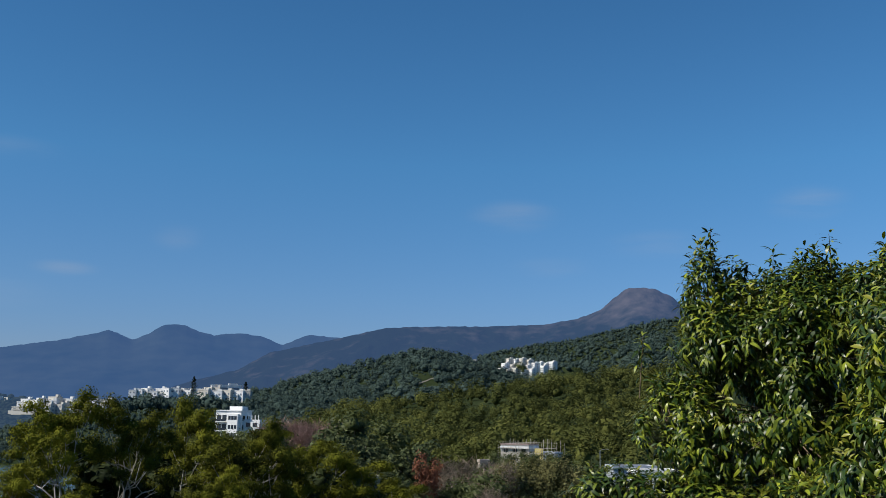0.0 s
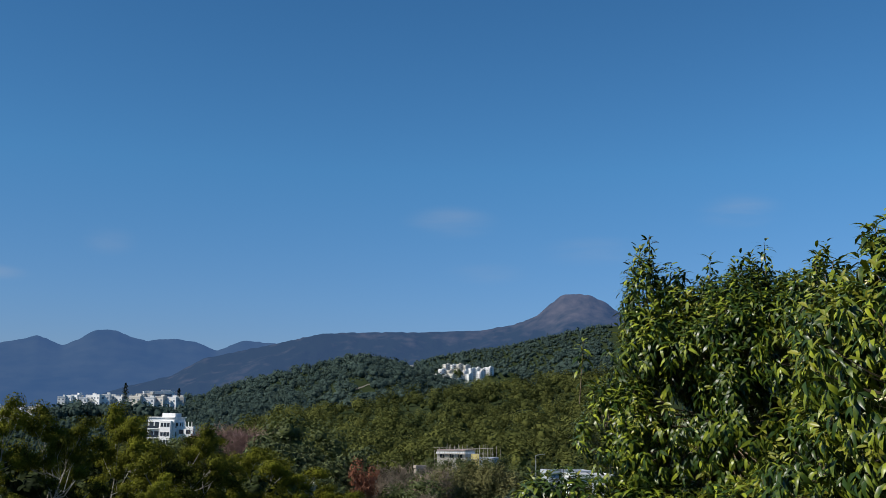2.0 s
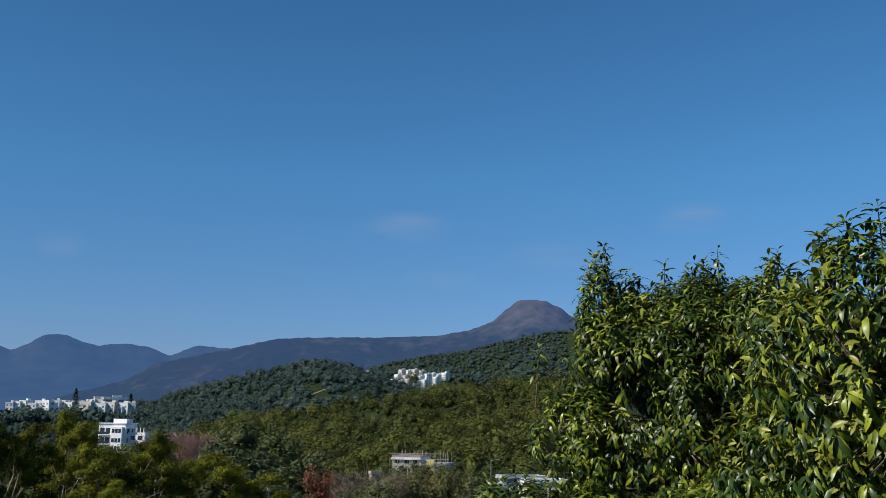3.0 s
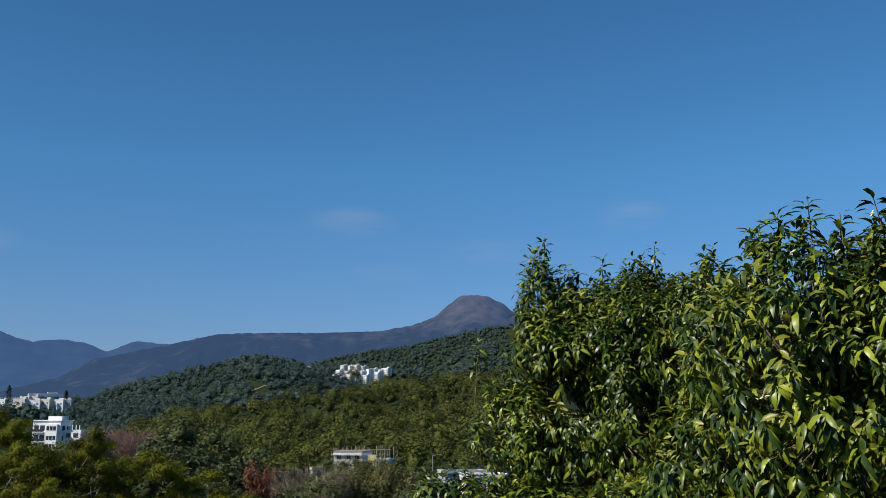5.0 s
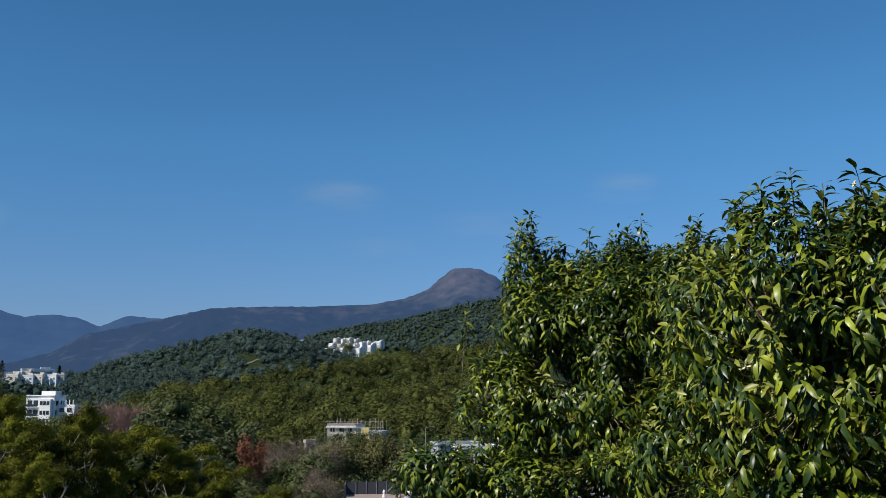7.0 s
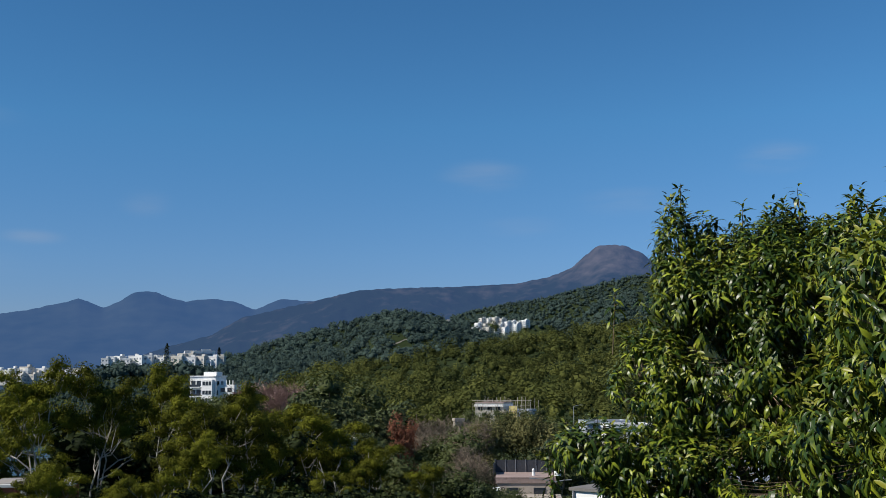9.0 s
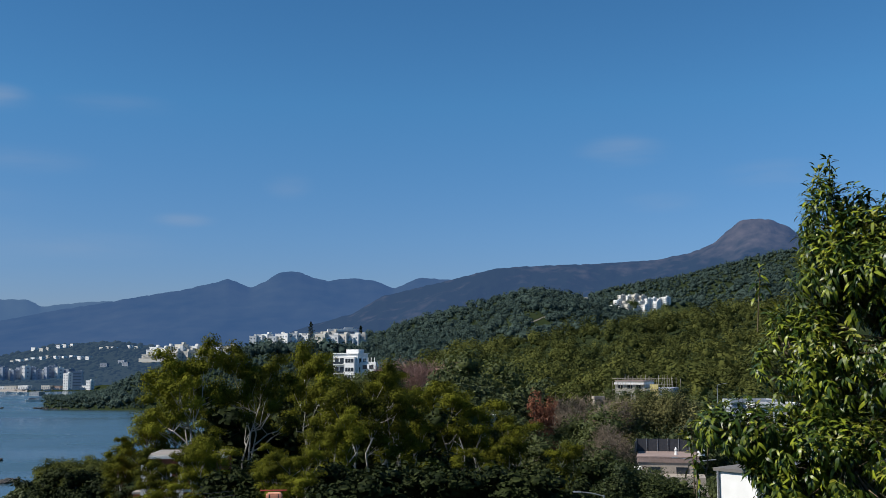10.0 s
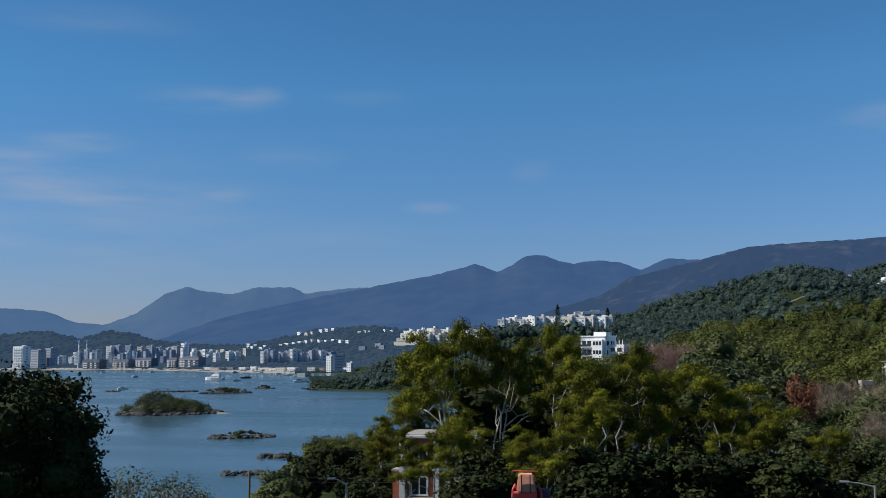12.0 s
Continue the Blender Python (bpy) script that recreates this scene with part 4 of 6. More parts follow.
woods("shore_scrub", "low dark scrub between the houses on the far shore, haze painted in", [(25, 33, 1350, 1580, 2.4, 1300), (31, 45, 1600, 1900, 2.4, 1700), (25.4, 31.8, 1490, 1545, 4.2, 330), (31.8, 33.6, 1590, 1650, 4.0, 90)], M_WOODS_HAZY, 67, 0, 0.3, False, flat=0.7, clearings=False)


def hill_path():
    """A worn track up the knoll: a strip of bare soil laid on the slope."""
    verts, faces = [], []
    for i, (az, el) in enumerate(PATH_BEND):
        r = site(az, el, 880, 1290)
        for step in (-3.5, 3.5 - i * 0.3):
            p = spot(az, r + step)
            verts.append((p.x, p.y, float(ground_z(p.x, p.y)) + 0.5))
    for i in range(len(PATH_BEND) - 1):
        faces.append((2 * i, 2 * i + 2, 2 * i + 3, 2 * i + 1))
    return tagged(sheet("path", verts, faces, M_TRACK), "bare pale earth track on the wooded knoll", "path", kind="structure")


hill_path()


# ---- the near tree ----
def slim_leaf(name, length, width, droop):
    """A drooping leaf without a fold, for those farther off."""
    bm = bmesh.new()
    rows = []
    for k, w in ((0.0, 0.2), (0.3, 0.95), (0.68, 0.85), (1.0, 0.04)):
        x, z = length * k * (1 - 0.12 * k * droop), -droop * length * k * k * 0.45
        rows.append([bm.verts.new((x, width / 2 * w, z)), bm.verts.new((x, -width / 2 * w, z))])
    for a, b in zip(rows, rows[1:]):
        bm.faces.new((a[0], a[1], b[1], b[0]))
    data = bpy.data.meshes.new(name)
    bm.to_mesh(data)
    bm.free()
    return data


def leaf_mesh(name, length, width, droop, fold, seed, steps=((0.0, 0.12), (0.36, 0.95), (0.72, 0.82), (1.0, 0.03))):
    """One elliptic leaf with a folded midrib and a drooping tip, growing along +x from its stalk."""
    rng = random.Random(seed)
    bm = bmesh.new()
    mid, left, right = [], [], []
    for i, (k, w) in enumerate(steps):
        x, z = length * k * (1 - 0.12 * k * droop), -droop * length * k * k * 0.45
        s = width / 2 * w
        mid.append(bm.verts.new((x, 0, z)))
        left.append(bm.verts.new((x, s, z + fold * s + rng.uniform(-0.03, 0.03) * width)))
        right.append(bm.verts.new((x, -s, z + fold * s + rng.uniform(-0.03, 0.03) * width)))
    for i in range(len(steps) - 1):
        bm.faces.new((mid[i], mid[i + 1], left[i + 1], left[i]))
        bm.faces.new((mid[i], right[i], right[i + 1], mid[i + 1]))
    for q in bm.faces:
        q.smooth = True
    data = bpy.data.meshes.new(name)
    bm.to_mesh(data)
    bm.free()
    return data


M_LEAF = paint("glossy_leaf", (0.021, 0.042, 0.005), (0.245, 0.282, 0.020), 1.6, 0.38, 0.0, island=0.42, each=0.42, leaf=0.05, spec=0.28)
M_YOUNGLEAF = paint("young_leaf", (0.11, 0.14, 0.016), (0.25, 0.25, 0.032), 1.6, 0.4, 0.0, island=0.4, each=0.4, leaf=0.35, spec=0.4)
M_NEARBARK = paint("brown_bark", (0.06, 0.045, 0.03), (0.19, 0.14, 0.09), 6.0, 0.9, 0.5, depth=0.01)
M_BLOOM = paint("cream_bloom", (0.45, 0.40, 0.22), (0.62, 0.56, 0.34), 20.0, 0.7, 0.0)

# lobes of the crown: bearing, distance, height, then the radii across, along and up
LOBES = [
    (-18.6, 9.2, 35.12, 1.14, 1.2, 1.30), (-15.2, 9.1, 35.42, 0.46, 0.5, 1.24), (-21.5, 9.0, 35.30, 0.7, 0.8, 1.25), (-13.4, 8.9, 34.7, 0.45, 0.6, 0.85),
    (-10.2, 8.6, 34.42, 0.5, 0.5, 0.28), (-15.2, 8.6, 34.2, 0.8, 0.8, 0.48), (-30.4, 5.9, 35.12, 0.85, 0.9, 1.12), (-36.5, 5.6, 35.05, 0.75, 0.8, 1.1),
    (-26.0, 7.0, 34.6, 0.85, 0.8, 1.0), (-31.0, 5.7, 34.15, 0.9, 0.8, 0.65), (-22.5, 7.6, 34.3, 0.8, 0.8, 0.5), (-43.0, 5.4, 34.8, 0.9, 0.9, 1.2), (-24.2, 8.4, 35.65, 0.55, 0.6, 0.8), (-18.6, 9.2, 35.92, 0.8, 0.6, 0.5), (-33.0, 6.0, 35.3, 0.75, 0.7, 0.78), (-29.8, 6.4, 35.25, 0.7, 0.5, 0.72), (-25.6, 6.7, 35.5, 0.42, 0.45, 0.55), (-11.7, 8.5, 34.0, 0.34, 0.4, 0.36),
]


def near_tree():
    rng = np.random.default_rng(77)
    base = place(-24.0, 8.6, 0.2)
    ob = thing("magnolia_tree", base, 0, "leafy green tree with drooping glossy leaves and cream blossom", "tree")
    origin = np.array(base)
    # limbs from the trunk to the lobes
    bm = bmesh.new()
    fork = base.lerp(spot(-22.5, 8.4, 31.8), 1.0)
    tube(bm, [Vector((0, 0, 0)), (fork - base) * 0.5 + Vector((0.05, -0.04, 0)), fork - base], [0.17, 0.14, 0.12], 10)
    tips, outs = [], []
    for az, r, z, a, b, c in LOBES:
        mid = spot(az, r, z)
        start = fork
        bend = start.lerp(mid, 0.5) + Vector((0, 0, 0.25))
        tube(bm, [start - base, bend - base, mid - base], [0.07, 0.05, 0.03], 7)
        # rosettes of leaves stand on the lobe's skin, with a sparser layer of shaded ones inside
        area = (a * b * c) ** 0.667
        count = int((820 if r < 7.3 else 1350) * area + 20)
        d = rng.normal(size=(count * 6, 3))
        d /= np.linalg.norm(d, axis=1, keepdims=True)
        d = d[(d[:, 1] < 0.35)]
        hollow = bumps(d[:, 0] * 2.1 + az, d[:, 2] * 2.1 + r, 13, 2)
        d = d[(hollow > -0.03) | (d[:, 2] > 0.62)][:count]
        inner = rng.uniform(size=len(d)) < 0.42
        depth = np.where(inner, rng.uniform(0.25, 0.6, len(d)), rng.uniform(0.84, 1.0, len(d)))[:, None]
        lump = 0.94 + 0.12 * np.sin(d[:, :1] * 7 + az) * np.sin(d[:, 2:] * 6 + r)
        a_rad = radians(az)
        across, along = np.array([math.cos(a_rad), math.sin(a_rad), 0]), np.array([-math.sin(a_rad), math.cos(a_rad), 0])
        pos = np.array(mid) + (d[:, :1] * a * across + d[:, 1:2] * b * along + d[:, 2:] * c * np.array([0, 0, 1.0])) * depth * lump
        # one deep gap between the boughs
        gap = np.hypot((np.degrees(np.arctan2(-pos[:, 0], pos[:, 1])) + 30.7) / 2.3, (np.degrees(np.arctan2(pos[:, 2] - EYE, np.hypot(pos[:, 0], pos[:, 1]))) - 2.6) / 1.5) > 1
        pos, d = pos[gap | inner], d[gap | inner]
        tips.append(pos)
        outs.append(d[:, :1] * across + d[:, 1:2] * along + d[:, 2:] * np.array([0, 0, 1.0]))
        for p, o in list(zip(pos, outs[-1]))[::3]:
            q = (mid - base).lerp(Vector(p) - base, 0.93)
            stem = (mid - base).lerp(q, 0.25)
            tube(bm, [stem, stem.lerp(q, 0.55) - Vector((0, 0, 0.03)), q], [0.006, 0.004, 0.002], 3)
    # shoots that stand out over the crown
    shoots = [(-15.1, 9.1, 10.9, 0.4), (-18.4, 9.2, 9.6, 0.3), (-21.3, 8.8, 10.3, 0.35), (-24.8, 7.2, 9.2, 0.3), (-26.9, 6.0, 11.0, 0.35), (-29.6, 5.7, 12.4, 0.42),
              (-28.0, 5.8, 11.6, 0.3), (-32.9, 5.5, 12.3, 0.4), (-31.2, 5.6, 11.6, 0.35), (-34.4, 5.4, 11.0, 0.3), (-11.3, 9.0, 5.0, 0.3), 
              (-7.3, 8.5, -3.2, 0.35), (-8.4, 8.5, -2.2, 0.3), (-7.6, 8.4, -4.6, 0.3)]
    s_pos, s_out = [], []
    for az, r, el, length in shoots:
        top = spot(az, r, rise(r, el))
        low = top - Vector((rng.uniform(-0.06, 0.06), rng.uniform(-0.06, 0.06), length))
        tube(bm, [low - Vector((0, 0, 0.25)) - base, low.lerp(top, 0.5) + Vector((0.01, 0, 0)) - base, top - base], [0.005, 0.004, 0.002], 4)
        for k in (0.1, 0.3, 0.45, 0.6, 0.72, 0.84, 0.92, 0.98):
            s_pos.append(np.array(low.lerp(top, k)))
            s_out.append(np.array([rng.normal() * 0.3, rng.normal() * 0.3, 0.9]))
    part("trunk", bm, M_NEARBARK, ob, "brown trunk, limbs and twigs")
    pos, out = np.concatenate(tips + [np.array(s_pos)]), np.concatenate(outs + [np.array(s_out)])
    lone = len(s_pos)
    kinds = [leaf_mesh("leaf", 0.150, 0.047, 1.1, 0.35, 1), leaf_mesh("leaf", 0.140, 0.045, 1.5, 0.45, 2), leaf_mesh("leaf", 0.125, 0.042, 0.8, 0.25, 3), leaf_mesh("leaf", 0.165, 0.050, 1.7, 0.3, 4)]
    young = [leaf_mesh("young_leaf", 0.12, 0.045, 0.5, 0.4, 5), leaf_mesh("young_leaf", 0.10, 0.040, 0.2, 0.5, 6)]
    plain = [slim_leaf("plain_leaf", 0.150, 0.045, 1.1), slim_leaf("plain_leaf", 0.140, 0.043, 1.5), slim_leaf("plain_leaf", 0.125, 0.040, 0.8), slim_leaf("plain_leaf", 0.165, 0.047, 1.7)]
    for k in kinds:
        k.materials.append(M_LEAF)
    for k in young:
        k.materials.append(M_YOUNGLEAF)
    arrays = [(np.array([tuple(v.co) for v in k.vertices]), np.array([list(q.vertices) for q in k.polygons])) for k in kinds + young + plain]
    piles = {False: [[], [], 0], True: [[], [], 0]}
    single = 0
    for i, (p, o) in enumerate(zip(pos, out)):
        whorl = 5 if i >= len(pos) - lone else int(rng.integers(7, 11))
        turn = rng.uniform(0, 6.28)
        is_young = rng.uniform() < 0.10 and o[2] > -0.5
        near = math.hypot(p[0], p[1]) < 6.0 and -35 < math.degrees(math.atan2(-p[0], p[1])) < -24
        for j in range(whorl):
            a = turn + j * 2.4
            # the lower leaves of a rosette hang, the upper ones stand out
            tier = j / whorl
            way = np.array([0.7 * math.cos(a), 0.7 * math.sin(a), -0.35 - 1.4 * tier + rng.uniform(-0.3, 0.3) + max(o[2], 0) * 0.75]) + o * 0.4
            if is_young:
                way[2] += 0.5
            way /= np.linalg.norm(way)
            up = np.array([0, 0, 0.55]) + o * 0.9 + rng.normal(size=3) * 0.2
            side = np.cross(up, way)
            side /= np.linalg.norm(side)
            nor = np.cross(way, side)
            s = rng.uniform(0.6, 1.1) * (0.62 if math.hypot(p[0], p[1]) > 7.3 else 0.72)
            m = np.stack([way, side, nor], 1) * s
            at = p + rng.normal(size=3) * 0.008 - o * 0.07 * tier - np.array([0, 0, 0.05]) * tier + way * 0.015
            k = int(rng.integers(4, 6)) if is_young else int(rng.integers(0, 4))
            if near and single < 300 and not is_young and o @ (-p * np.array([1, 1, 0]) / np.hypot(p[0], p[1])) > 0.3:
                leaf = new("leaf", kinds[k])
                leaf.parent = ob
                mm = Matrix([list(row) for row in m]).to_4x4()
                mm.translation = Vector(at - origin)
                leaf.matrix_basis = mm
                single += 1
                continue
            v, f = arrays[k + 6 if k < 4 and math.hypot(p[0], p[1]) > 7.0 else k]
            pile = piles[is_young]
            pile[0].append(v @ m.T + (at - origin))
            pile[1].append(f + pile[2])
            pile[2] += len(v)
    for is_young, (v, f, n) in piles.items():
        leaves = sheet("young_foliage" if is_young else "foliage", np.concatenate(v), np.concatenate(f), M_YOUNGLEAF if is_young else M_LEAF, ob, smooth=True)
        leaves["kind"] = "stuff"
        leaves["label"] = "yellow-green young leaves" if is_young else "glossy green drooping leaves"
    # small cream flowers near the tops
    for az, r, el in ((-28.6, 5.55, 9.6), (-26.4, 5.9, 8.0), (-30.9, 5.4, 9.4), (-32.8, 5.3, 11.4), (-26.8, 5.6, 1.9), (-26.7, 6.0, 9.6)):
        c = spot(az, r, rise(r, el)) - base
        bm = bmesh.new()
        for j in range(7):
            d = Vector(rng.normal(size=3)) * 0.012
            tube(bm, [c, c + d * 0.6, c + d], [0.003, 0.006, 0.002], 4)
        part("blossom", bm, M_BLOOM, ob, "small cream blossom")
    return ob


near_tree()


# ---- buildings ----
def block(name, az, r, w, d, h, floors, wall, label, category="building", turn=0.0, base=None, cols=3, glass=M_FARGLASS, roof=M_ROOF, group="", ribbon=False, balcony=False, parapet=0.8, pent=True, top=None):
    """A building with walls, a flat roof with parapet and stair house, and rows of window recesses on its two seen sides."""
    at = place(az, r, 0.6)
    if base is not None:
        at.z = base
    if top is not None:
        h = rise(r, top) - at.z
    ob = thing(name, at, az + turn, label, category, group)
    part("wall", box(bmesh.new(), 0, 0, 0, w, d, h), wall, ob)
    bm = bmesh.new()
    box(bm, 0, 0, h, w + 0.3, d + 0.3, 0.25)
    for sx, sy, px, py in ((w + 0.3, 0.25, 0, -d / 2), (w + 0.3, 0.25, 0, d / 2), (0.25, d - 0.3, -w / 2, 0), (0.25, d - 0.3, w / 2, 0)):
        box(bm, px, py, h + 0.25, sx, sy, parapet)
    part("parapet", bm, wall, ob)
    if pent:
        part("stair_house", box(bmesh.new(), w * 0.22, d * 0.1, h + 0.25, w * 0.3, d * 0.4, 2.4), wall, ob)
    part("roof", box(bmesh.new(), 0, 0, h + 0.254, w - 0.5, d - 0.5, 0.05), roof, ob)
    step = h / floors
    pane = bpy.data.meshes.new("window")
    bm = bmesh.new()
    n = 1 if ribbon else cols
    pw = (w * 0.8) if ribbon else w / n * 0.42
    box(bm, 0, 0, 0, pw, 0.12, step * 0.36)
    bm.to_mesh(pane)
    bm.free()
    pane.materials.append(glass)
    side = bpy.data.meshes.new("window")
    bm = bmesh.new()
    box(bm, 0, 0, 0, 0.12, d * 0.25, step * 0.36)
    bm.to_mesh(side)
    bm.free()
    side.materials.append(glass)
    for i in range(floors):
        z = step * (i + 0.3)
        for j in range(n):
            o = new("window", pane)
            o.parent = ob
            o.location = ((j + 0.5) / n * w - w / 2, -d / 2, z)
        for sx in (-1, 1):
            o = new("window", side)
            o.parent = ob
            o.location = (sx * w / 2, 0, z)
        if balcony:
            part("balcony", box(bmesh.new(), 0, -d / 2 - 0.6, step * i + 0.1, w * 0.9, 1.2, step * 0.32), wall, ob)
    return ob


brng = random.Random(5)


# villas on the hill over the headland
VILLA = "white flat-roofed villa on the wooded hill"
for i in range(21):
    tier = i % 3
    az = 22.6 - (i // 3) * 0.66 - tier * 0.2 + brng.uniform(-0.08, 0.08)
    el = 0.52 + tier * 0.19 + brng.uniform(-0.05, 0.06) - max(21.6 - az, 0) * 0.02 - max(az - 22.0, 0) * 0.25
    block("villa", az, 958 + tier * 13, brng.uniform(6.5, 11.5), 7, 8, 3, brng.choice((M_WHITE, M_CREAM, M_CREAM)), VILLA, "house", brng.uniform(-50, -20), base=rise(960, 0.0), group="villas on the hill", top=el, cols=2, parapet=0.5, balcony=i % 2 == 0)
for i in range(13):
    az = 17.0 - i * 0.37
    block("villa", az, 1035 + brng.uniform(-6, 6), brng.uniform(6.5, 9), 9, 8, 2, M_WHITE if i < 10 else M_CREAM, "white terraced villa in a row on the ridge", "house", brng.uniform(-45, -15), base=rise(1035, 1.0), group="terraced villas", top=1.4 + i * 0.018 + brng.uniform(-0.1, 0.09), cols=2, parapet=0.5, pent=i % 2 == 0)
for az, el, w, m in ((13.2, 1.5, 12, M_CREAM), (12.6, 1.45, 14, M_WHITE), (12.0, 1.5, 13, M_CREAM), (11.4, 1.48, 14, M_WHITE), (12.9, 1.25, 13, M_WHITE), (12.2, 1.2, 12, M_CREAM), (11.6, 1.28, 12, M_WHITE), (11.0, 1.5, 10, M_CREAM)):
    block("villa", az, 1020, w, 10, 8, 2, m, "cream and white villa among trees on the ridge", "house", brng.uniform(-45, -10), base=rise(1020, el - 0.6), group="villas on the ridge", top=el)
block("school", 12.1, 1045, 30, 12, 9, 2, M_WHITE, "long white low building on the ridge", "building", 4, base=rise(1045, 1.2), top=1.78, ribbon=True)
part("terrace_wall", box(bmesh.new(), 0, 0, 0, 28, 1.5, 3.2), M_CREAM, thing("retaining_wall", Vector(spot(22.4, 942, rise(942, 0.03))), -8, "long white retaining wall below the villas", "wall"))

# the estate on the slope under the round peak
for r, houses in ((1535, ((-3.75, 3.6, 9), (-4.1, 3.56, 9), (-4.45, 3.62, 10), (-4.85, 3.55, 9), (-5.45, 3.42, 10), (-5.8, 3.36, 8), (-6.15, 3.46, 10))),
                  (1505, ((-3.5, 3.33, 8), (-3.95, 3.28, 9), (-4.4, 3.36, 8), (-4.8, 3.26, 9), (-5.2, 3.38, 8), (-5.65, 3.22, 8))),
                  (1470, ((-3.3, 3.05, 9), (-3.7, 2.98, 8), (-4.1, 3.08, 9), (-4.5, 2.96, 7), (-5.0, 3.05, 8))), (1435, ((-2.72, 2.82, 9), (-3.05, 2.74, 10)))):
    for az, el, w in houses:
        h = rise(r, el) - place(az, r, 0.6).z
        block("apartment_house", az, r, w, 10, h, max(2, round(h / 3)), brng.choice((M_WHITE, M_WHITE, M_CREAM)), "white apartment house in a stepped estate on the wooded slope", "building", brng.uniform(-62, -38), group="hillside estate", glass=M_GLASS, cols=brng.choice((2, 3)), top=el, parapet=0.5, balcony=brng.random() < 0.4)
block("villa", -1.65, 1320, 12, 9, 8, 2, M_CREAM, "cream villa between trees on the knoll", "house", 10, base=rise(1320, 2.9), top=3.45)

# houses on the hill behind the town
for az, el in ((28.4, 0.78), (28.0, 0.74), (27.7, 0.80), (27.2, 0.92), (26.9, 0.95), (26.5, 0.98), (25.0, 0.80), (24.7, 0.84), (24.4, 0.82), (29.4, 0.10), (29.1, 0.16), (28.7, 0.2), (28.4, 0.26), (28.0, 0.3), (27.7, 0.36), (27.3, 0.34),
               (26.9, 0.32), (26.5, 0.36), (26.1, 0.32), (25.7, 0.3), (31.0, 0.0), (30.8, 0.1), (30.5, -0.05), (30.3, 0.05), (31.2, 0.15), (23.6, 0.9), (23.2, 0.85), (32.9, -0.2), (32.6, -0.15), (34.2, -0.1), (33.8, -0.18)):
    block("hill_house", az, site(az, el - 0.2, 1500, 1940), brng.uniform(6, 12), 8, 7, 2, brng.choice((M_WHITE, M_WHITE, M_CREAM)), "small white house on the hill behind the town", "house", brng.uniform(-62, -44), top=el, group="houses on the town hill", cols=2, pent=False)
for az, el, w in ((24.9, -0.06, 12), (24.0, 0.1, 11), (23.8, 0.0, 10)):
    block("hill_house", az, site(az, el - 0.25, 1480, 1900), w, 7, 6, 2, M_GREYWALL, "pale grey house among the headland trees", "house", -30, top=el, cols=2, pent=False)

# the town along the far shore
def terrace_block(az, r, w, h):
    at = place(az, r, 0.5)
    ob = thing("waterfront_block", at, az - 42, "dark waterfront apartment block with white framed corner bays", "building", "waterfront blocks")
    part("wall", box(bmesh.new(), 0, 0, 0, w, 16, h), M_DARKWALL, ob)
    part("roof", box(bmesh.new(), 0, 1, h, w * 0.8, 12, 1.6), M_DARKWALL, ob)
    for i in range(4):
        z = h * (0.12 + i * 0.22)
        part("balcony", box(bmesh.new(), 0, -8.6, z, w * 0.96, 1.4, 0.9), M_GREYWALL, ob)
        for k, m in ((-0.36, M_WHITE), (-0.22, M_WHITE), (0.05, M_WHITE), (0.3, M_WHITE)):
            if i < 3:
                part("bay", box(bmesh.new(), k * w, -9.0, z + 0.9, w * 0.09, 1.6, h * 0.12), m, ob)
    return ob


for az, r, w, h in ((39.4, 1735, 36, 15), (37.9, 1720, 34, 14), (36.7, 1700, 34, 15), (34.3, 1600, 40, 17), (35.2, 1640, 20, 15)):
    terrace_block(az, r, w, h)
block("hotel", 43.0, 1800, 23, 16, 25, 8, M_WHITE, "tall white hotel block with rows of balconies on the shore", "building", -50, cols=4, base=2.5, top=0.08, balcony=True)
block("office_block", 42.2, 1830, 20, 16, 22, 7, M_GREYWALL, "grey office block beside the hotel", "building", -52, base=2.5, top=-0.1, ribbon=True)
block("office_block", 41.55, 1840, 14, 14, 22, 7, M_GREYWALL, "grey office block beside the hotel", "building", -55, base=2.5, top=-0.02, ribbon=True)
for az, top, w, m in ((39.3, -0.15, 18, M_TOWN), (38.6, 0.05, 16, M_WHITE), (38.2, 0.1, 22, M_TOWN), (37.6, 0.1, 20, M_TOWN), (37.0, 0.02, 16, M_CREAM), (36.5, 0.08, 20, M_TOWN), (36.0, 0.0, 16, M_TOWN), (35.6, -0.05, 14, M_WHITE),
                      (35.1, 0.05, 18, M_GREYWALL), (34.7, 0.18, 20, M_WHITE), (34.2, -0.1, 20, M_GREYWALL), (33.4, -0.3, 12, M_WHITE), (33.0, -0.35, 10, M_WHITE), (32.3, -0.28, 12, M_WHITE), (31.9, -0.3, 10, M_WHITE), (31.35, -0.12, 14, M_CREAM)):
    block("tower_block", az, 1980 if az > 33.2 else 1700, w * 0.66, 10, 24, 9, m, "far residential block of the town, blue haze put into the grey walls", "building", brng.uniform(-62, -38), base=2.5, top=top, ribbon=True, group="town blocks")
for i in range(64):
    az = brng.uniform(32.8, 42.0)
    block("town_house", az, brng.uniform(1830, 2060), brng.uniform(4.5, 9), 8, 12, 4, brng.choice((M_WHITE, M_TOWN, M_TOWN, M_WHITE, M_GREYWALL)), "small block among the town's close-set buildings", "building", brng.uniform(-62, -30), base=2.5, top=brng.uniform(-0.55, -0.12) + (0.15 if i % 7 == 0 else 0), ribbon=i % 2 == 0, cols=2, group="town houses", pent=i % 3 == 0)
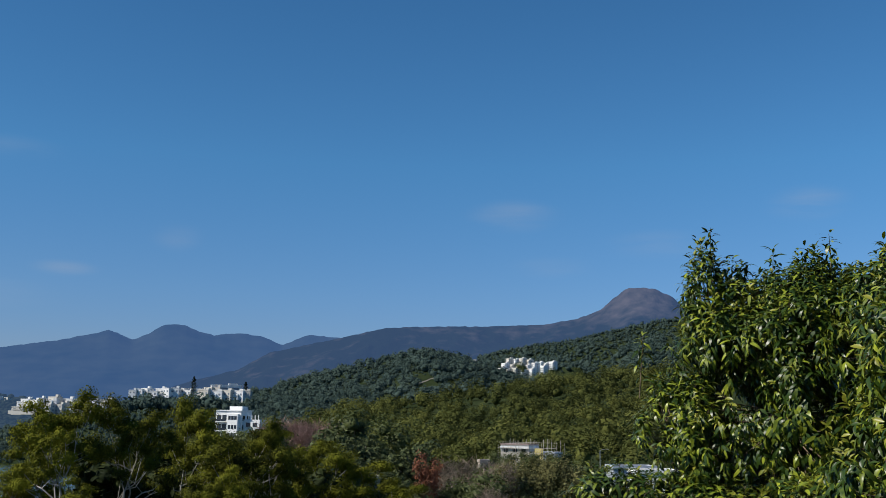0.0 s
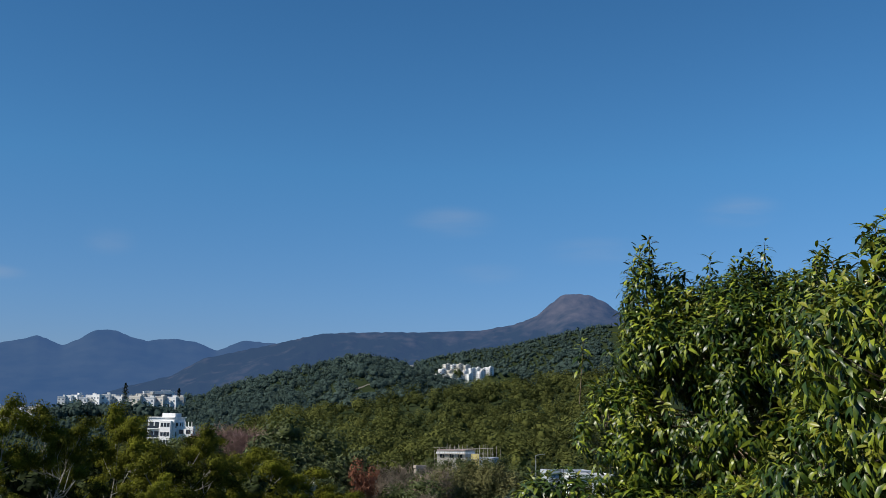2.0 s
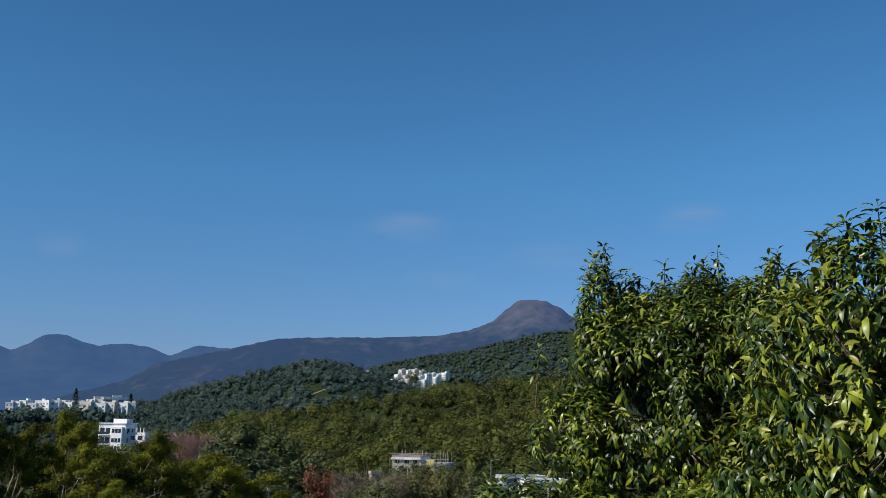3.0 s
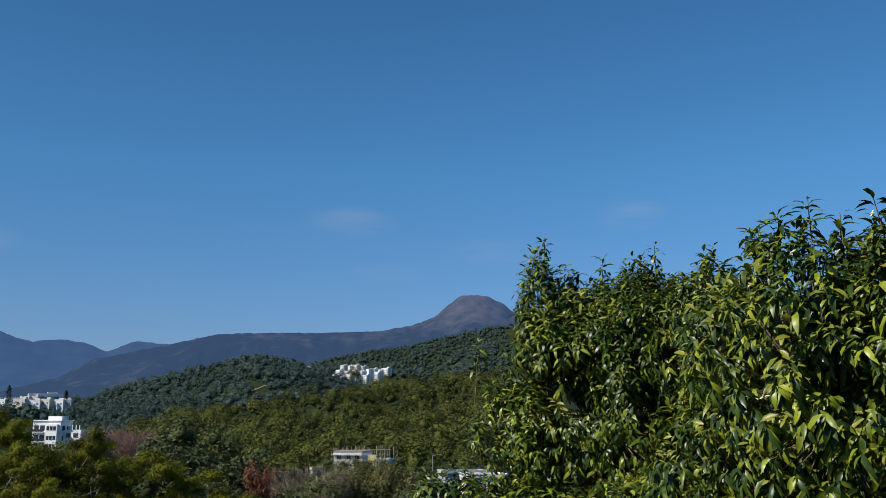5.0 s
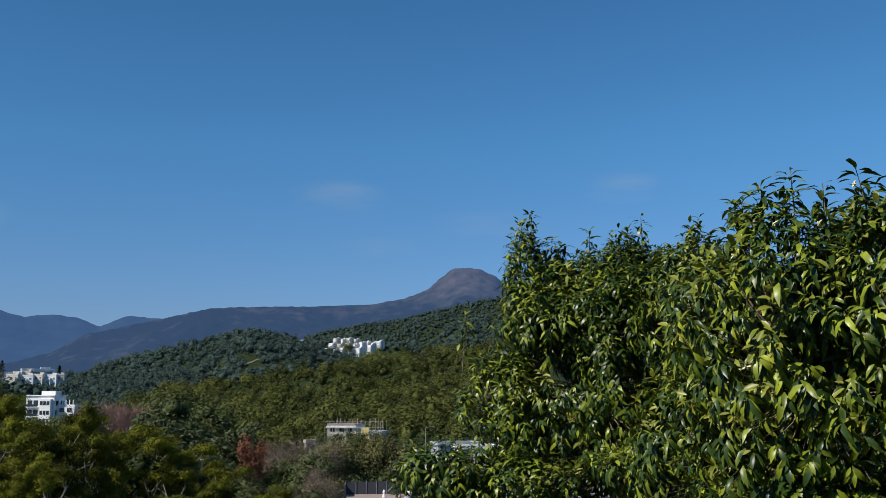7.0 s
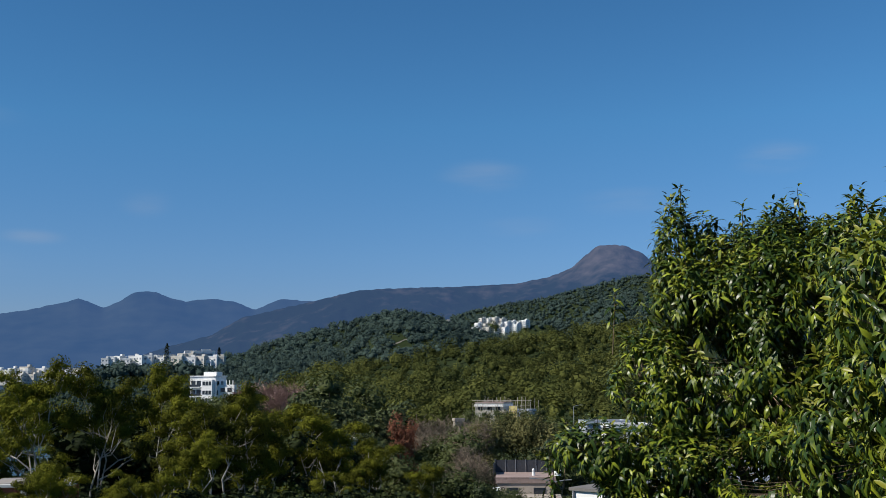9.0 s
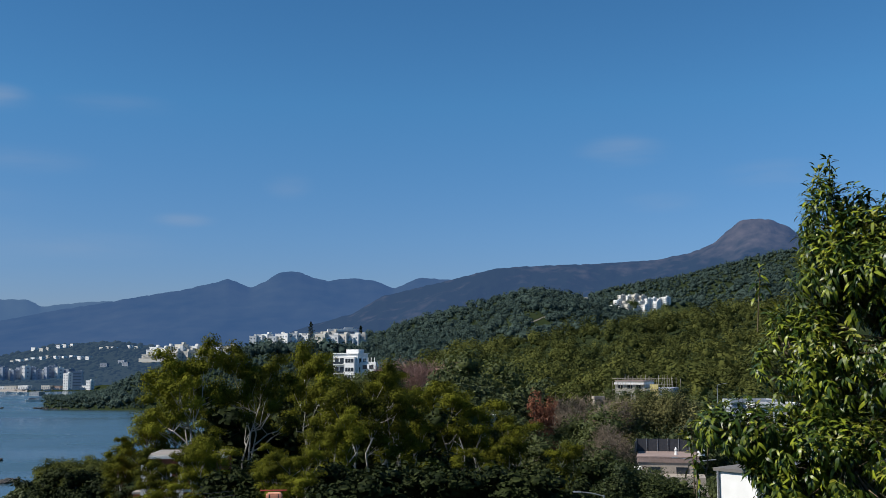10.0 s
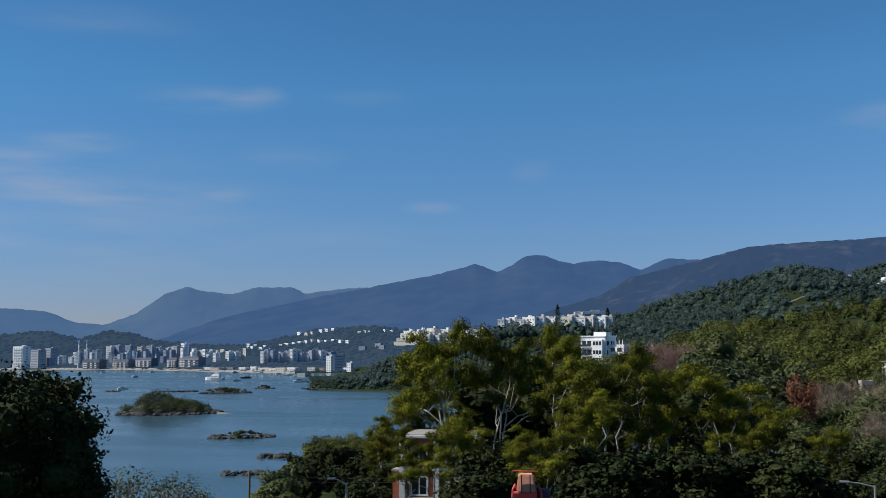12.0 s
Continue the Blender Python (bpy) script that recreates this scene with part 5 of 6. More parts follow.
for i in range(15):
    az = 30.4 - i * 0.27
    block("apartment_row", az, 1560 + 12 * (i % 2), 5.6, 12, 15, 5, M_TOWN if i % 3 else M_WHITE, "narrow grey apartment house in a row behind the beach", "building", brng.uniform(-46, -34), base=3, top=-0.3 + 0.12 * math.sin(i * 1.3), cols=2, group="apartment row", parapet=1.0)
for az, w, h, m in ((33.4, 12, 3.6, M_WHITE), (33.0, 14, 3.2, M_CREAM), (32.3, 18, 4.2, M_TIN), (31.5, 12, 4.5, M_WHITE), (30.9, 10, 5.5, M_WHITE), (30.3, 22, 4, M_CREAM), (29.85, 10, 3.4, M_WHITE), (29.4, 18, 4.4, M_CREAM), (28.8, 14, 5, M_WHITE), (28.2, 12, 4, M_TIN), (27.7, 12, 5, M_CREAM), (27.2, 16, 4, M_PINKROOF), (25.7, 12, 4, M_WHITE)):
    rr = float(np.interp(az, *OTHER_SHORE)) + 26
    if az < 28:
        rr = 1375
    block("shed", az, rr, w, 9, h, 1, m, "low shed and boat yard building along the beach", "shed", brng.uniform(-48, -34), base=1.5, pent=False, cols=4, parapet=0.3, group="beach sheds")
block("white_tower", 26.72, 1360, 8, 8, 19, 6, M_WHITE, "slim white tower building by the shore", "building", -40, base=1, top=-0.58, cols=2)
block("dark_block", 26.25, 1385, 14, 10, 21, 6, M_GREYWALL, "blue-grey block with a white roof house by the shore", "building", -10, base=1, top=-0.5, ribbon=True)
block("white_house", 25.6, 1350, 7, 7, 9, 3, M_WHITE, "small white house by the shore", "house", -40, base=1, top=-0.98, cols=2)
for az in (40.2, 39.8):
    mast = thing("tower_mast", place(az, 1790, 0.5), az, "tall slender white mast with a stubby head", "mast", "masts")
    hh = rise(1790, 0.42) - mast.location.z
    part("shaft", tube(bmesh.new(), [Vector((0, 0, 0)), Vector((0, 0, hh * 0.5)), Vector((0, 0, hh))], [1.6, 1.2, 0.9], 8), M_WHITE, mast)
    part("head", box(bmesh.new(), -1.2, 0, hh - 2.5, 5.0, 2.0, 2.6), M_WHITE, mast)

# sea wall and beach of the far shore
seawall_az = np.arange(28.7, 47, 0.1)
sv, sf = [], []
for a in seawall_az:
    r0 = float(np.interp(a, *OTHER_SHORE)) - 4 + 3 * float(bumps(np.array(a * 3.0), np.array(0.5), 4))
    for r1, z in ((r0 - 10, -0.5), (r0 + 2, 1.0), (r0 + 16, 2.2), (r0 + 40, 2.6)):
        p = spot(a, r1, z)
        sv.append(tuple(p))
n4 = len(seawall_az)
for i in range(n4 - 1):
    for j in range(3):
        k = i * 4 + j
        sf.append((k, k + 1, k + 5, k + 4))
tagged(sheet("beach", sv, sf, M_SAND, smooth=True), "narrow pale sandy beach and sea wall along the town", "beach", kind="structure")


# ---- the white villa in the woods ----
def wood_villa():
    r = 410
    base = rise(r, -1.15)
    ob = thing("modern_villa", spot(11.6, r, base), 11.6 - 28, "modern white three-storey villa with terraces and a flat roof", "house")
    h = rise(r, 0.42) - base
    part("wall", box(bmesh.new(), 0, 0, 0, 11, 9, h), M_WHITE, ob)
    part("roof", box(bmesh.new(), 0, 0, h, 11.8, 9.8, 0.35, bevel=0.05), M_WHITE, ob, "white overhanging roof slab")
    part("stair_house", box(bmesh.new(), 1.5, 1, h + 0.35, 5.5, 5, 1.5), M_WHITE, ob)
    part("bay", box(bmesh.new(), 2.6, -5.2, 0, 4.4, 1.8, h - 1.2), M_WHITE, ob, "white projecting window bay")
    for z in (h - 3.9, h - 7.4, h - 10.4):
        if z < 0:
            continue
        part("balcony", box(bmesh.new(), -2.8, -5.3, z - 0.3, 5.0, 1.8, 0.25), M_WHITE, ob)
        part("railing", box(bmesh.new(), -2.8, -6.1, z - 0.05, 5.0, 0.08, 0.9), M_GLASS, ob, "glass balcony railing")
        for j in range(3):
            w = part("window", box(bmesh.new(), 1.3 + j * 1.3, -6.1, z + 0.5, 1.05, 0.12, 1.5), M_GLASS, ob)
        for j in range(2):
            part("window", box(bmesh.new(), -4.0 + j * 2.3, -4.52, z + 0.2, 1.8, 0.12, 2.1), M_GLASS, ob)
        for j in range(2):
            part("window", box(bmesh.new(), 5.5, -2.2 + j * 3.6, z + 0.2, 0.12, 2.2, 1.9), M_GLASS, ob)
        part("window", box(bmesh.new(), -5.5, 0.5, z + 0.2, 0.12, 3.0, 1.8), M_GLASS, ob)
    part("terrace", box(bmesh.new(), 9.0, 1.0, 0, 7, 7, h - 3.2), M_WHITE, ob, "lower wing with a roof terrace")
    for j in range(5):
        part("column", box(bmesh.new(), 6.2 + j * 1.4, -2.3, h - 3.2, 0.25, 0.25, 1.8), M_WHITE, ob)
    for j in range(2):
        part("window", box(bmesh.new(), 7.6 + j * 2.9, -2.55, h - 6.0, 1.8, 0.12, 1.6), M_GLASS, ob)
    return ob


wood_villa()


# ---- the house under scaffolding ----
def scaffold_house():
    r = 330
    at = place(-5.0, r, 0.5)
    ob = thing("scaffolded_house", at, -24.0, "unfinished pale house wrapped in bamboo scaffolding", "house")
    h = rise(r, -1.15) - at.z
    part("wall", box(bmesh.new(), -4.2, 0, 0, 9.5, 9, h), M_CREAM, ob)
    part("cornice", box(bmesh.new(), -4.2, -0.3, h - 1.1, 9.9, 9.6, 0.7), M_WHITE, ob)
    part("wall", box(bmesh.new(), 4.8, 0.5, 0, 8, 8, h - 2.0), M_GREYWALL, ob, "bare grey wall")
    part("wall", box(bmesh.new(), 3.6, -3.9, 0, 2.6, 0.5, h - 0.9), M_YELLOW, ob, "yellow rendered wall")
    part("roof", box(bmesh.new(), -4.2, 0, h, 9.9, 9.4, 0.3), M_PINKROOF, ob)
    for j in range(3):
        part("window", box(bmesh.new(), -7.2 + j * 3.0, -4.52, h - 2.3, 1.6, 0.12, 1.3), M_GLASS, ob)
    rng = random.Random(3)
    for j in range(24):
        x = -9.6 + j * 0.85
        top = h + rng.uniform(-0.6, 2.2)
        part("scaffold_pole", tube(bmesh.new(), [Vector((x, -5.3, 0)), Vector((x + rng.uniform(-0.1, 0.1), -5.3, top))], [0.07, 0.05], 5), M_BAMBOO, ob)
    for j in range(14):
        x = -9.6 + j * 1.45
        part("scaffold_pole", tube(bmesh.new(), [Vector((x, 5.3, 0)), Vector((x, 5.3, h + rng.uniform(0.4, 2.0)))], [0.07, 0.05], 5), M_BAMBOO, ob)
    for k in range(6):
        z = h + 0.8 - k * 1.7
        part("scaffold_rail", tube(bmesh.new(), [Vector((-9.8, -5.35, z)), Vector((10.2, -5.35, z + 0.05))], [0.06, 0.06], 5), M_BAMBOO, ob)
    return ob


scaffold_house()


# ---- the low houses of the valley ----
def roof_house():
    r = 118
    at = place(-6.0, r, 0.3)
    ob = thing("village_house", at, -5.4, "beige village house with a rosy roof terrace and dark screens", "house")
    z1 = rise(r, -5.15) - at.z
    w = 6.4
    part("wall", box(bmesh.new(), 0, 0, 0, w, 7, z1), M_BEIGE, ob)
    part("roof", box(bmesh.new(), 0, 0, z1, w + 0.3, 7.3, 0.14), M_PINKROOF, ob, "rosy tiled terrace roof")
    hh = rise(r, -4.4) - at.z - z1 - 0.14
    for j in range(6):
        part("screen_panel", box(bmesh.new(), -2.9 + j * 1.2, 2.9, z1 + 0.14, 1.16, 0.08, hh), M_PANEL, ob, "dark sheet screen panel")
        part("screen_post", box(bmesh.new(), -3.5 + j * 1.2, 2.84, z1 + 0.14, 0.06, 0.1, hh + 0.1), M_STEEL, ob)
    part("side_screen", box(bmesh.new(), -3.6, 1.2, z1 + 0.14, 0.08, 3.3, hh * 0.8), M_PANEL, ob)
    part("parapet", box(bmesh.new(), 0, -3.5, z1 - 0.5, w + 0.3, 0.25, 0.5), M_PINKROOF, ob)
    part("lean_to", box(bmesh.new(), 0.6, -5.2, 0, 6.4, 3.2, z1 - 1.7), M_BEIGE, ob, "rosy lower annex roof")
    part("annex_wall", box(bmesh.new(), 3.2, -7.0, 0, 3.0, 0.3, z1 - 2.6), M_BEIGE, ob)
    for x in (-1.2, -3.4):
        part("column", box(bmesh.new(), x, -6.6, 0, 0.32, 0.32, z1 - 1.5), M_WHITE, ob)
    part("awning", box(bmesh.new(), -4.6, -5.8, z1 - 0.95, 3.6, 2.4, 0.1), M_WHITE, ob, "white awning")
    part("ornament", tube(bmesh.new(), [Vector((0.9, -1.5, z1 + 0.14)), Vector((0.9, -1.5, z1 + 0.6)), Vector((0.9, -1.5, z1 + 0.75)), Vector((0.9, -1.5, z1 + 1.0))], [0.2, 0.14, 0.18, 0.05], 8), M_WHITE, ob, "small white garden ornament")
    for x in (-1.5, 1.5):
        part("window", box(bmesh.new(), x, -3.52, z1 - 2.2, 1.3, 0.1, 1.2), M_GLASS, ob)
    part("water_tank", tube(bmesh.new(), [Vector((3.6, -1.8, z1 + 0.14)), Vector((3.6, -1.8, z1 + 0.7)), Vector((3.6, -1.8, z1 + 0.85))], [0.4, 0.4, 0.15], 10), M_WHITE, ob)
    return ob


roof_house()


def corner_house():
    r = 42
    at = place(-9.6, r, 0.2)
    ob = thing("white_house", at, -42.0, "white-walled house behind the leafy tree", "house")
    h = rise(r, -6.0) - at.z
    part("wall", box(bmesh.new(), 0, 0.9, 0, 1.8, 1.8, h), M_WHITE, ob)
    part("roof", box(bmesh.new(), 0, 0.9, h, 2.0, 2.0, 0.12), M_ROOF, ob)
    part("downpipe", tube(bmesh.new(), [Vector((-0.8, -0.05, 0)), Vector((-0.8, -0.05, h))], [0.05, 0.05], 6), M_STEEL, ob)
    part("window", box(bmesh.new(), 0.2, -0.02, h - 2.3, 0.9, 0.1, 1.2), M_GLASS, ob)
    shed = thing("tin_shed", place(-20.5, 40, 0.2), -20.5, "shed with a ribbed grey metal roof", "shed")
    h2 = rise(40, -6.6) - shed.location.z
    part("wall", box(bmesh.new(), 0, 3, 0, 11, 6, h2), M_GREYWALL, shed)
    bm = bmesh.new()
    for j in range(30):
        box(bm, -6.0 + j * 0.41, 3, h2 + 0.1 + (0.05 if j % 2 else 0), 0.41, 7.2, 0.05)
    bmesh.ops.rotate(bm, cent=(0, 0, h2), matrix=Euler((radians(9), 0, 0)).to_matrix(), verts=bm.verts)
    part("roof", bm, M_TIN, shed, "ribbed grey metal roof")
    return ob


corner_house()


def brick_house():
    r = 106
    at = place(20.3, r, 0.3)
    ob = thing("brick_house", at, 20.3 - 12, "red brick house with white frames and flat white eaves", "house")
    h = rise(r, -5.05) - at.z
    part("wall", box(bmesh.new(), 0, 0, 0, 7.2, 6, h), M_BRICK, ob)
    part("eave_slab", box(bmesh.new(), 0.1, 0, h, 7.8, 6.6, 0.32, bevel=0.05), M_WHITE, ob, "flat white eave slab")
    # grey sheet added on the white slab, in place of the shade on it
    part("roof", box(bmesh.new(), 0.1, 0, h + 0.324, 7.3, 6.1, 0.06), M_ROOF, ob, "grey sheet added over the white eave slab")
    for x in (-3.75, -0.2):
        part("column", box(bmesh.new(), x, -3.1, 0, 0.55, 0.5, h), M_WHITE, ob)
    for z in (h - 2.6, h - 5.6):
        for x in (-2.0, 1.6):
            win = part("window", box(bmesh.new(), x, -3.03, z, 1.5, 0.1, 1.7), M_GLASS, ob)
            frame_bm = bmesh.new()
            for sx, sz, px, pz in ((1.8, 0.14, 0, -0.14), (1.8, 0.14, 0, 1.7), (0.14, 1.7, -0.83, 0), (0.14, 1.7, 0.83, 0), (0.08, 1.7, 0, 0)):
                box(frame_bm, x + px, -3.1, z + pz, sx, 0.14, sz)
            part("window_frame", frame_bm, M_WHITE, win, "white window frame")
        part("string_course", box(bmesh.new(), 0, -3.1, z - 0.6, 7.4, 0.24, 0.3), M_WHITE, ob)
    part("porch", box(bmesh.new(), -4.3, -1.2, 0, 1.2, 3, h - 3.4), M_BRICK, ob, "red brick side wing")
    part("porch_roof", box(bmesh.new(), -4.3, -1.2, h - 3.4, 1.4, 3.2, 0.2), M_ROOF, ob)
    return ob


brick_house()
for az, r, top, w, m, lab in ((-2.3, 190, -2.15, 1.7, M_BEIGE, "small cream house with an orange roof among bare trees"), (-0.9, 175, -3.0, 2.4, M_WHITE, "small white house between trees"), (3.9, 150, -3.2, 2.0, M_WHITE, "small white house between trees"),
                              (-10.4, 170, -2.3, 7.0, M_GREYWALL, "grey house with a flat roof beyond the trees"), (-11.6, 150, -2.5, 6.0, M_WHITE, "white house beyond the trees")):
    block("cottage", az, r, w, min(w, 5), 5, 2, m, lab, "house", 15, top=top, pent=False, cols=2, parapet=0.3, roof=M_PINKROOF)


# ---- rocks and islets ----
def boulder(bm, at, size, rng, squash=0.7):
    made = bmesh.ops.create_icosphere(bm, subdivisions=1, radius=1.0)["verts"]
    k = Vector((rng.uniform(0.7, 1.3), rng.uniform(0.7, 1.3), rng.uniform(0.7, 1.1) * squash)) * size
    tilt = Euler((rng.uniform(-0.4, 0.4), rng.uniform(-0.4, 0.4), rng.uniform(0, 6.3))).to_matrix()
    for v in made:
        c = v.co * rng.uniform(0.75, 1.15)
        v.co = Vector(at) + tilt @ Vector((c.x * k.x, c.y * k.y, c.z * k.z))
    return bm


def islet(az, r, w, d, h, label, bushes, seed, tall=2.6, rocks=46, crest=0.0):
    """A rocky islet: a low rock mass, boulders round its rim, and scrub on its back."""
    rng = random.Random(seed)
    nrng = np.random.default_rng(seed)
    ob = thing("islet", spot(az, r, 0), az, label, "island")
    u, k = np.meshgrid(np.linspace(0, 2 * np.pi, 49)[:-1], np.linspace(0, 1, 13), indexing="ij")
    edge = 1 + 0.22 * bumps(np.cos(u) * 1.7 + seed, np.sin(u) * 1.7, seed)
    x, y = np.cos(u) * k * edge * w / 2, np.sin(u) * k * edge * d / 2
    z = h * (1 - k ** 2.2) * (0.85 + 0.3 * bumps(x / 6, y / 6, seed)) + 0.25 * bumps(x / 2, y / 2, seed + 1) - 1.0 * k
    z = z + crest * np.exp(-((x / w + 0.12) ** 2 + (y / d) ** 2) / 0.02)
    i, j = np.meshgrid(np.arange(48), np.arange(12), indexing="ij")
    a, b = (i * 13 + j).ravel(), (((i + 1) % 48) * 13 + j).ravel()
    sheet("rock_mass", np.stack([x, y, z], -1).reshape(-1, 3), np.stack([a, a + 1, b + 1, b], 1), M_ROCK, ob)
    for q in range(rocks):
        t = rng.uniform(0, 6.28)
        f = rng.uniform(0.86, 1.06)
        e = 1 + 0.22 * float(bumps(np.array(math.cos(t) * 1.7 + seed), np.array(math.sin(t) * 1.7), seed))
        part("boulder", boulder(bmesh.new(), (math.cos(t) * w / 2 * f * e, math.sin(t) * d / 2 * f * e, 0.1), rng.uniform(0.4, 1.5) * (1 + w / 90), rng), M_ROCK, ob)
    if bushes:
        cs, fs, tops, top_ways = [], [], [], []
        for q in range(bushes):
            f, t = rng.uniform(0, 1) ** 0.6 * 0.86, rng.uniform(0, 6.28)
            bx, by = math.cos(t) * f * w / 2, math.sin(t) * f * d / 2
            bz = h * (1 - f ** 2.2) * 0.9 + crest * math.exp(-((bx / w + 0.12) ** 2 + (by / d) ** 2) / 0.02)
            rad = tall * rng.uniform(0.5, 1.1) * (1.15 - 0.6 * f)
            dd = shell(90, nrng, -0.3)
            (tops if q % 3 == 0 else cs).append(np.array([bx, by, bz + rad * (0.55 if q % 3 == 0 else 0.3)]) + dd * rad * (nrng.uniform(0.3, 1, (len(dd), 1)) ** 0.4) * np.array([1, 1, 0.8]))
            (top_ways if q % 3 == 0 else fs).append(dd + np.array([0, 0, 0.3]))
        for name, c, w, leaf, words in (("scrub", cs, fs, M_BROAD, "dark green island scrub"), ("bushes", tops, top_ways, M_DARKLEAF, "blackish green taller bushes")):
            v, f = tufts(np.concatenate(c), 0.42, nrng, 0.6, 1.2, np.concatenate(w), 0.3)
            o = sheet(name, v, f, leaf, ob)
            o["kind"], o["label"] = "stuff", words
    return ob


islet(35.6, 560, 54, 34, 5.0, "rocky islet covered with dark green scrub", 260, 3, 3.8, 140, 5.0)
islet(31.6, 402, 24, 9, 1.7, "low rocky islet with a little scrub", 26, 5, 1.3, 70)
islet(32.5, 790, 38, 12, 3.0, "low rocky islet with a few bushes", 44, 8, 2.2, 60)
islet(30.4, 860, 14, 8, 2.2, "small dark rock standing in the bay", 3, 9, 1.6, 20)
islet(35.2, 830, 30, 6, 0.5, "long low reef of dark rocks", 0, 11, 1, 80)
islet(31.5, 287, 10, 4, 0.3, "small reef of rocks near the shore", 0, 13, 1, 60)
islet(38.4, 860, 10, 5, 0.4, "small reef of dark rocks", 0, 15, 1, 30)
islet(29.75, 330, 9, 7, 0.4, "rocks at the foot of the wooded point", 0, 17, 1, 44)
part("spit", boulder(bmesh.new(), (0, 0, 0), 1.0, random.Random(4), 0.1), M_SAND, thing("sand_spit", spot(32.6, 548, 0.1), 20, "small pale sand spit beside the islet", "sand")).scale = (5, 2, 2)
o = part("sand_bank", boulder(bmesh.new(), (0, 0, 0), 1.0, random.Random(6), 0.1), M_SAND, thing("sand_spit", spot(30.6, 398, 0.1), 10, "small pale sand spit beside the islet", "sand"))
o.scale = (3, 1.3, 2)


def shore_rocks(name, line, label, seed, big=1.0):
    """Small dark boulders along a stretch of shore: bearings and the distance of the waterline."""
    rng = random.Random(seed)
    bm = bmesh.new()
    for a0, a1, r0, r1, n in line:
        for i in range(n):
            k = rng.uniform(0, 1)
            p = spot(a0 + (a1 - a0) * k, r0 + (r1 - r0) * k + rng.uniform(-5, 4), rng.uniform(-0.1, 0.5))
            boulder(bm, p, rng.uniform(0.5, 1.5) * big, rng)
    return tagged(part(name, bm, M_ROCK), label, "rocks", kind="stuff")


shore_rocks("shore_rocks", [(23.0, 27.8, 790, 834, 170), (27.8, 28.3, 834, 850, 30)], "dark rocks along the headland's waterline", 3)
shore_rocks("shore_rocks", [(28.8, 33, 1356, 1484, 130), (33, 38, 1482, 1704, 220), (38, 45, 1702, 1838, 260)], "grey rocks and rubble along the town's sea wall", 5, 2.0)
shore_rocks("shore_rocks", [(28.0, 29.3, 290, 248, 40), (29.3, 30.2, 248, 205, 30)], "dark rocks along the near shore", 4)


# ---- boats ----
def hull_mesh(length, beam, height):
    bm = bmesh.new()
    rings = []
    for k, w, low in ((-0.5, 0.85, 0.0), (-0.25, 1.0, 0.0), (0.1, 1.0, 0.0), (0.35, 0.65, 0.02), (0.5, 0.05, 0.1)):
        x, b = k * length, beam / 2 * w
        sheer = height * (1 + 0.25 * max(k, 0))
        rings.append([bm.verts.new(p) for p in ((x, -b, sheer), (x, -b * 0.7, low - 0.3), (x, b * 0.7, low - 0.3), (x, b, sheer))])
    for a, c in zip(rings, rings[1:]):
        for i in range(4):
            bm.faces.new((a[i], a[(i + 1) % 4], c[(i + 1) % 4], c[i]))
    bm.faces.new(rings[0][::-1])
    bm.faces.new(rings[-1])
    return bm


def boat(name, az, r, length, turn, hull_m, top_m, label, decks=1):
    ob = thing(name, spot(az, r, 0.0), az + turn, label, "boat")
    beam, height = length * 0.27, length * 0.10 + 0.25
    part("hull", hull_mesh(length, beam, height), hull_m, ob)
    for i in range(decks):
        s = 1 - 0.25 * i
        x, z = -length * 0.06 * (1 + i), height + i * length * 0.105
        bm = boxed(x, 0, z, length * 0.52 * s, beam * 0.75 * s, length * 0.105)
        for v in bm.verts:
            # raked front, sloping back, sides leaning in
            if v.co.z > z + 0.05:
                v.co.x -= length * (0.09 if v.co.x > x else -0.02)
                v.co.y *= 0.86
        bmesh.ops.bevel(bm, geom=bm.edges[:], offset=min(0.12, length * 0.008), segments=2, affect="EDGES")
        cab = part("cabin", bm, top_m, ob)
        part("window", box(bmesh.new(), -length * 0.06 * (1 + i), 0, height + i * length * 0.105 + length * 0.045, length * 0.46 * s, beam * 0.73 * s, length * 0.03), M_GLASS, cab)
    part("mast", tube(bmesh.new(), [Vector((-length * 0.1, 0, height + decks * length * 0.1)), Vector((-length * 0.12, 0, height + decks * length * 0.1 + length * 0.16))], [0.06, 0.03], 5), top_m, ob)
    return ob


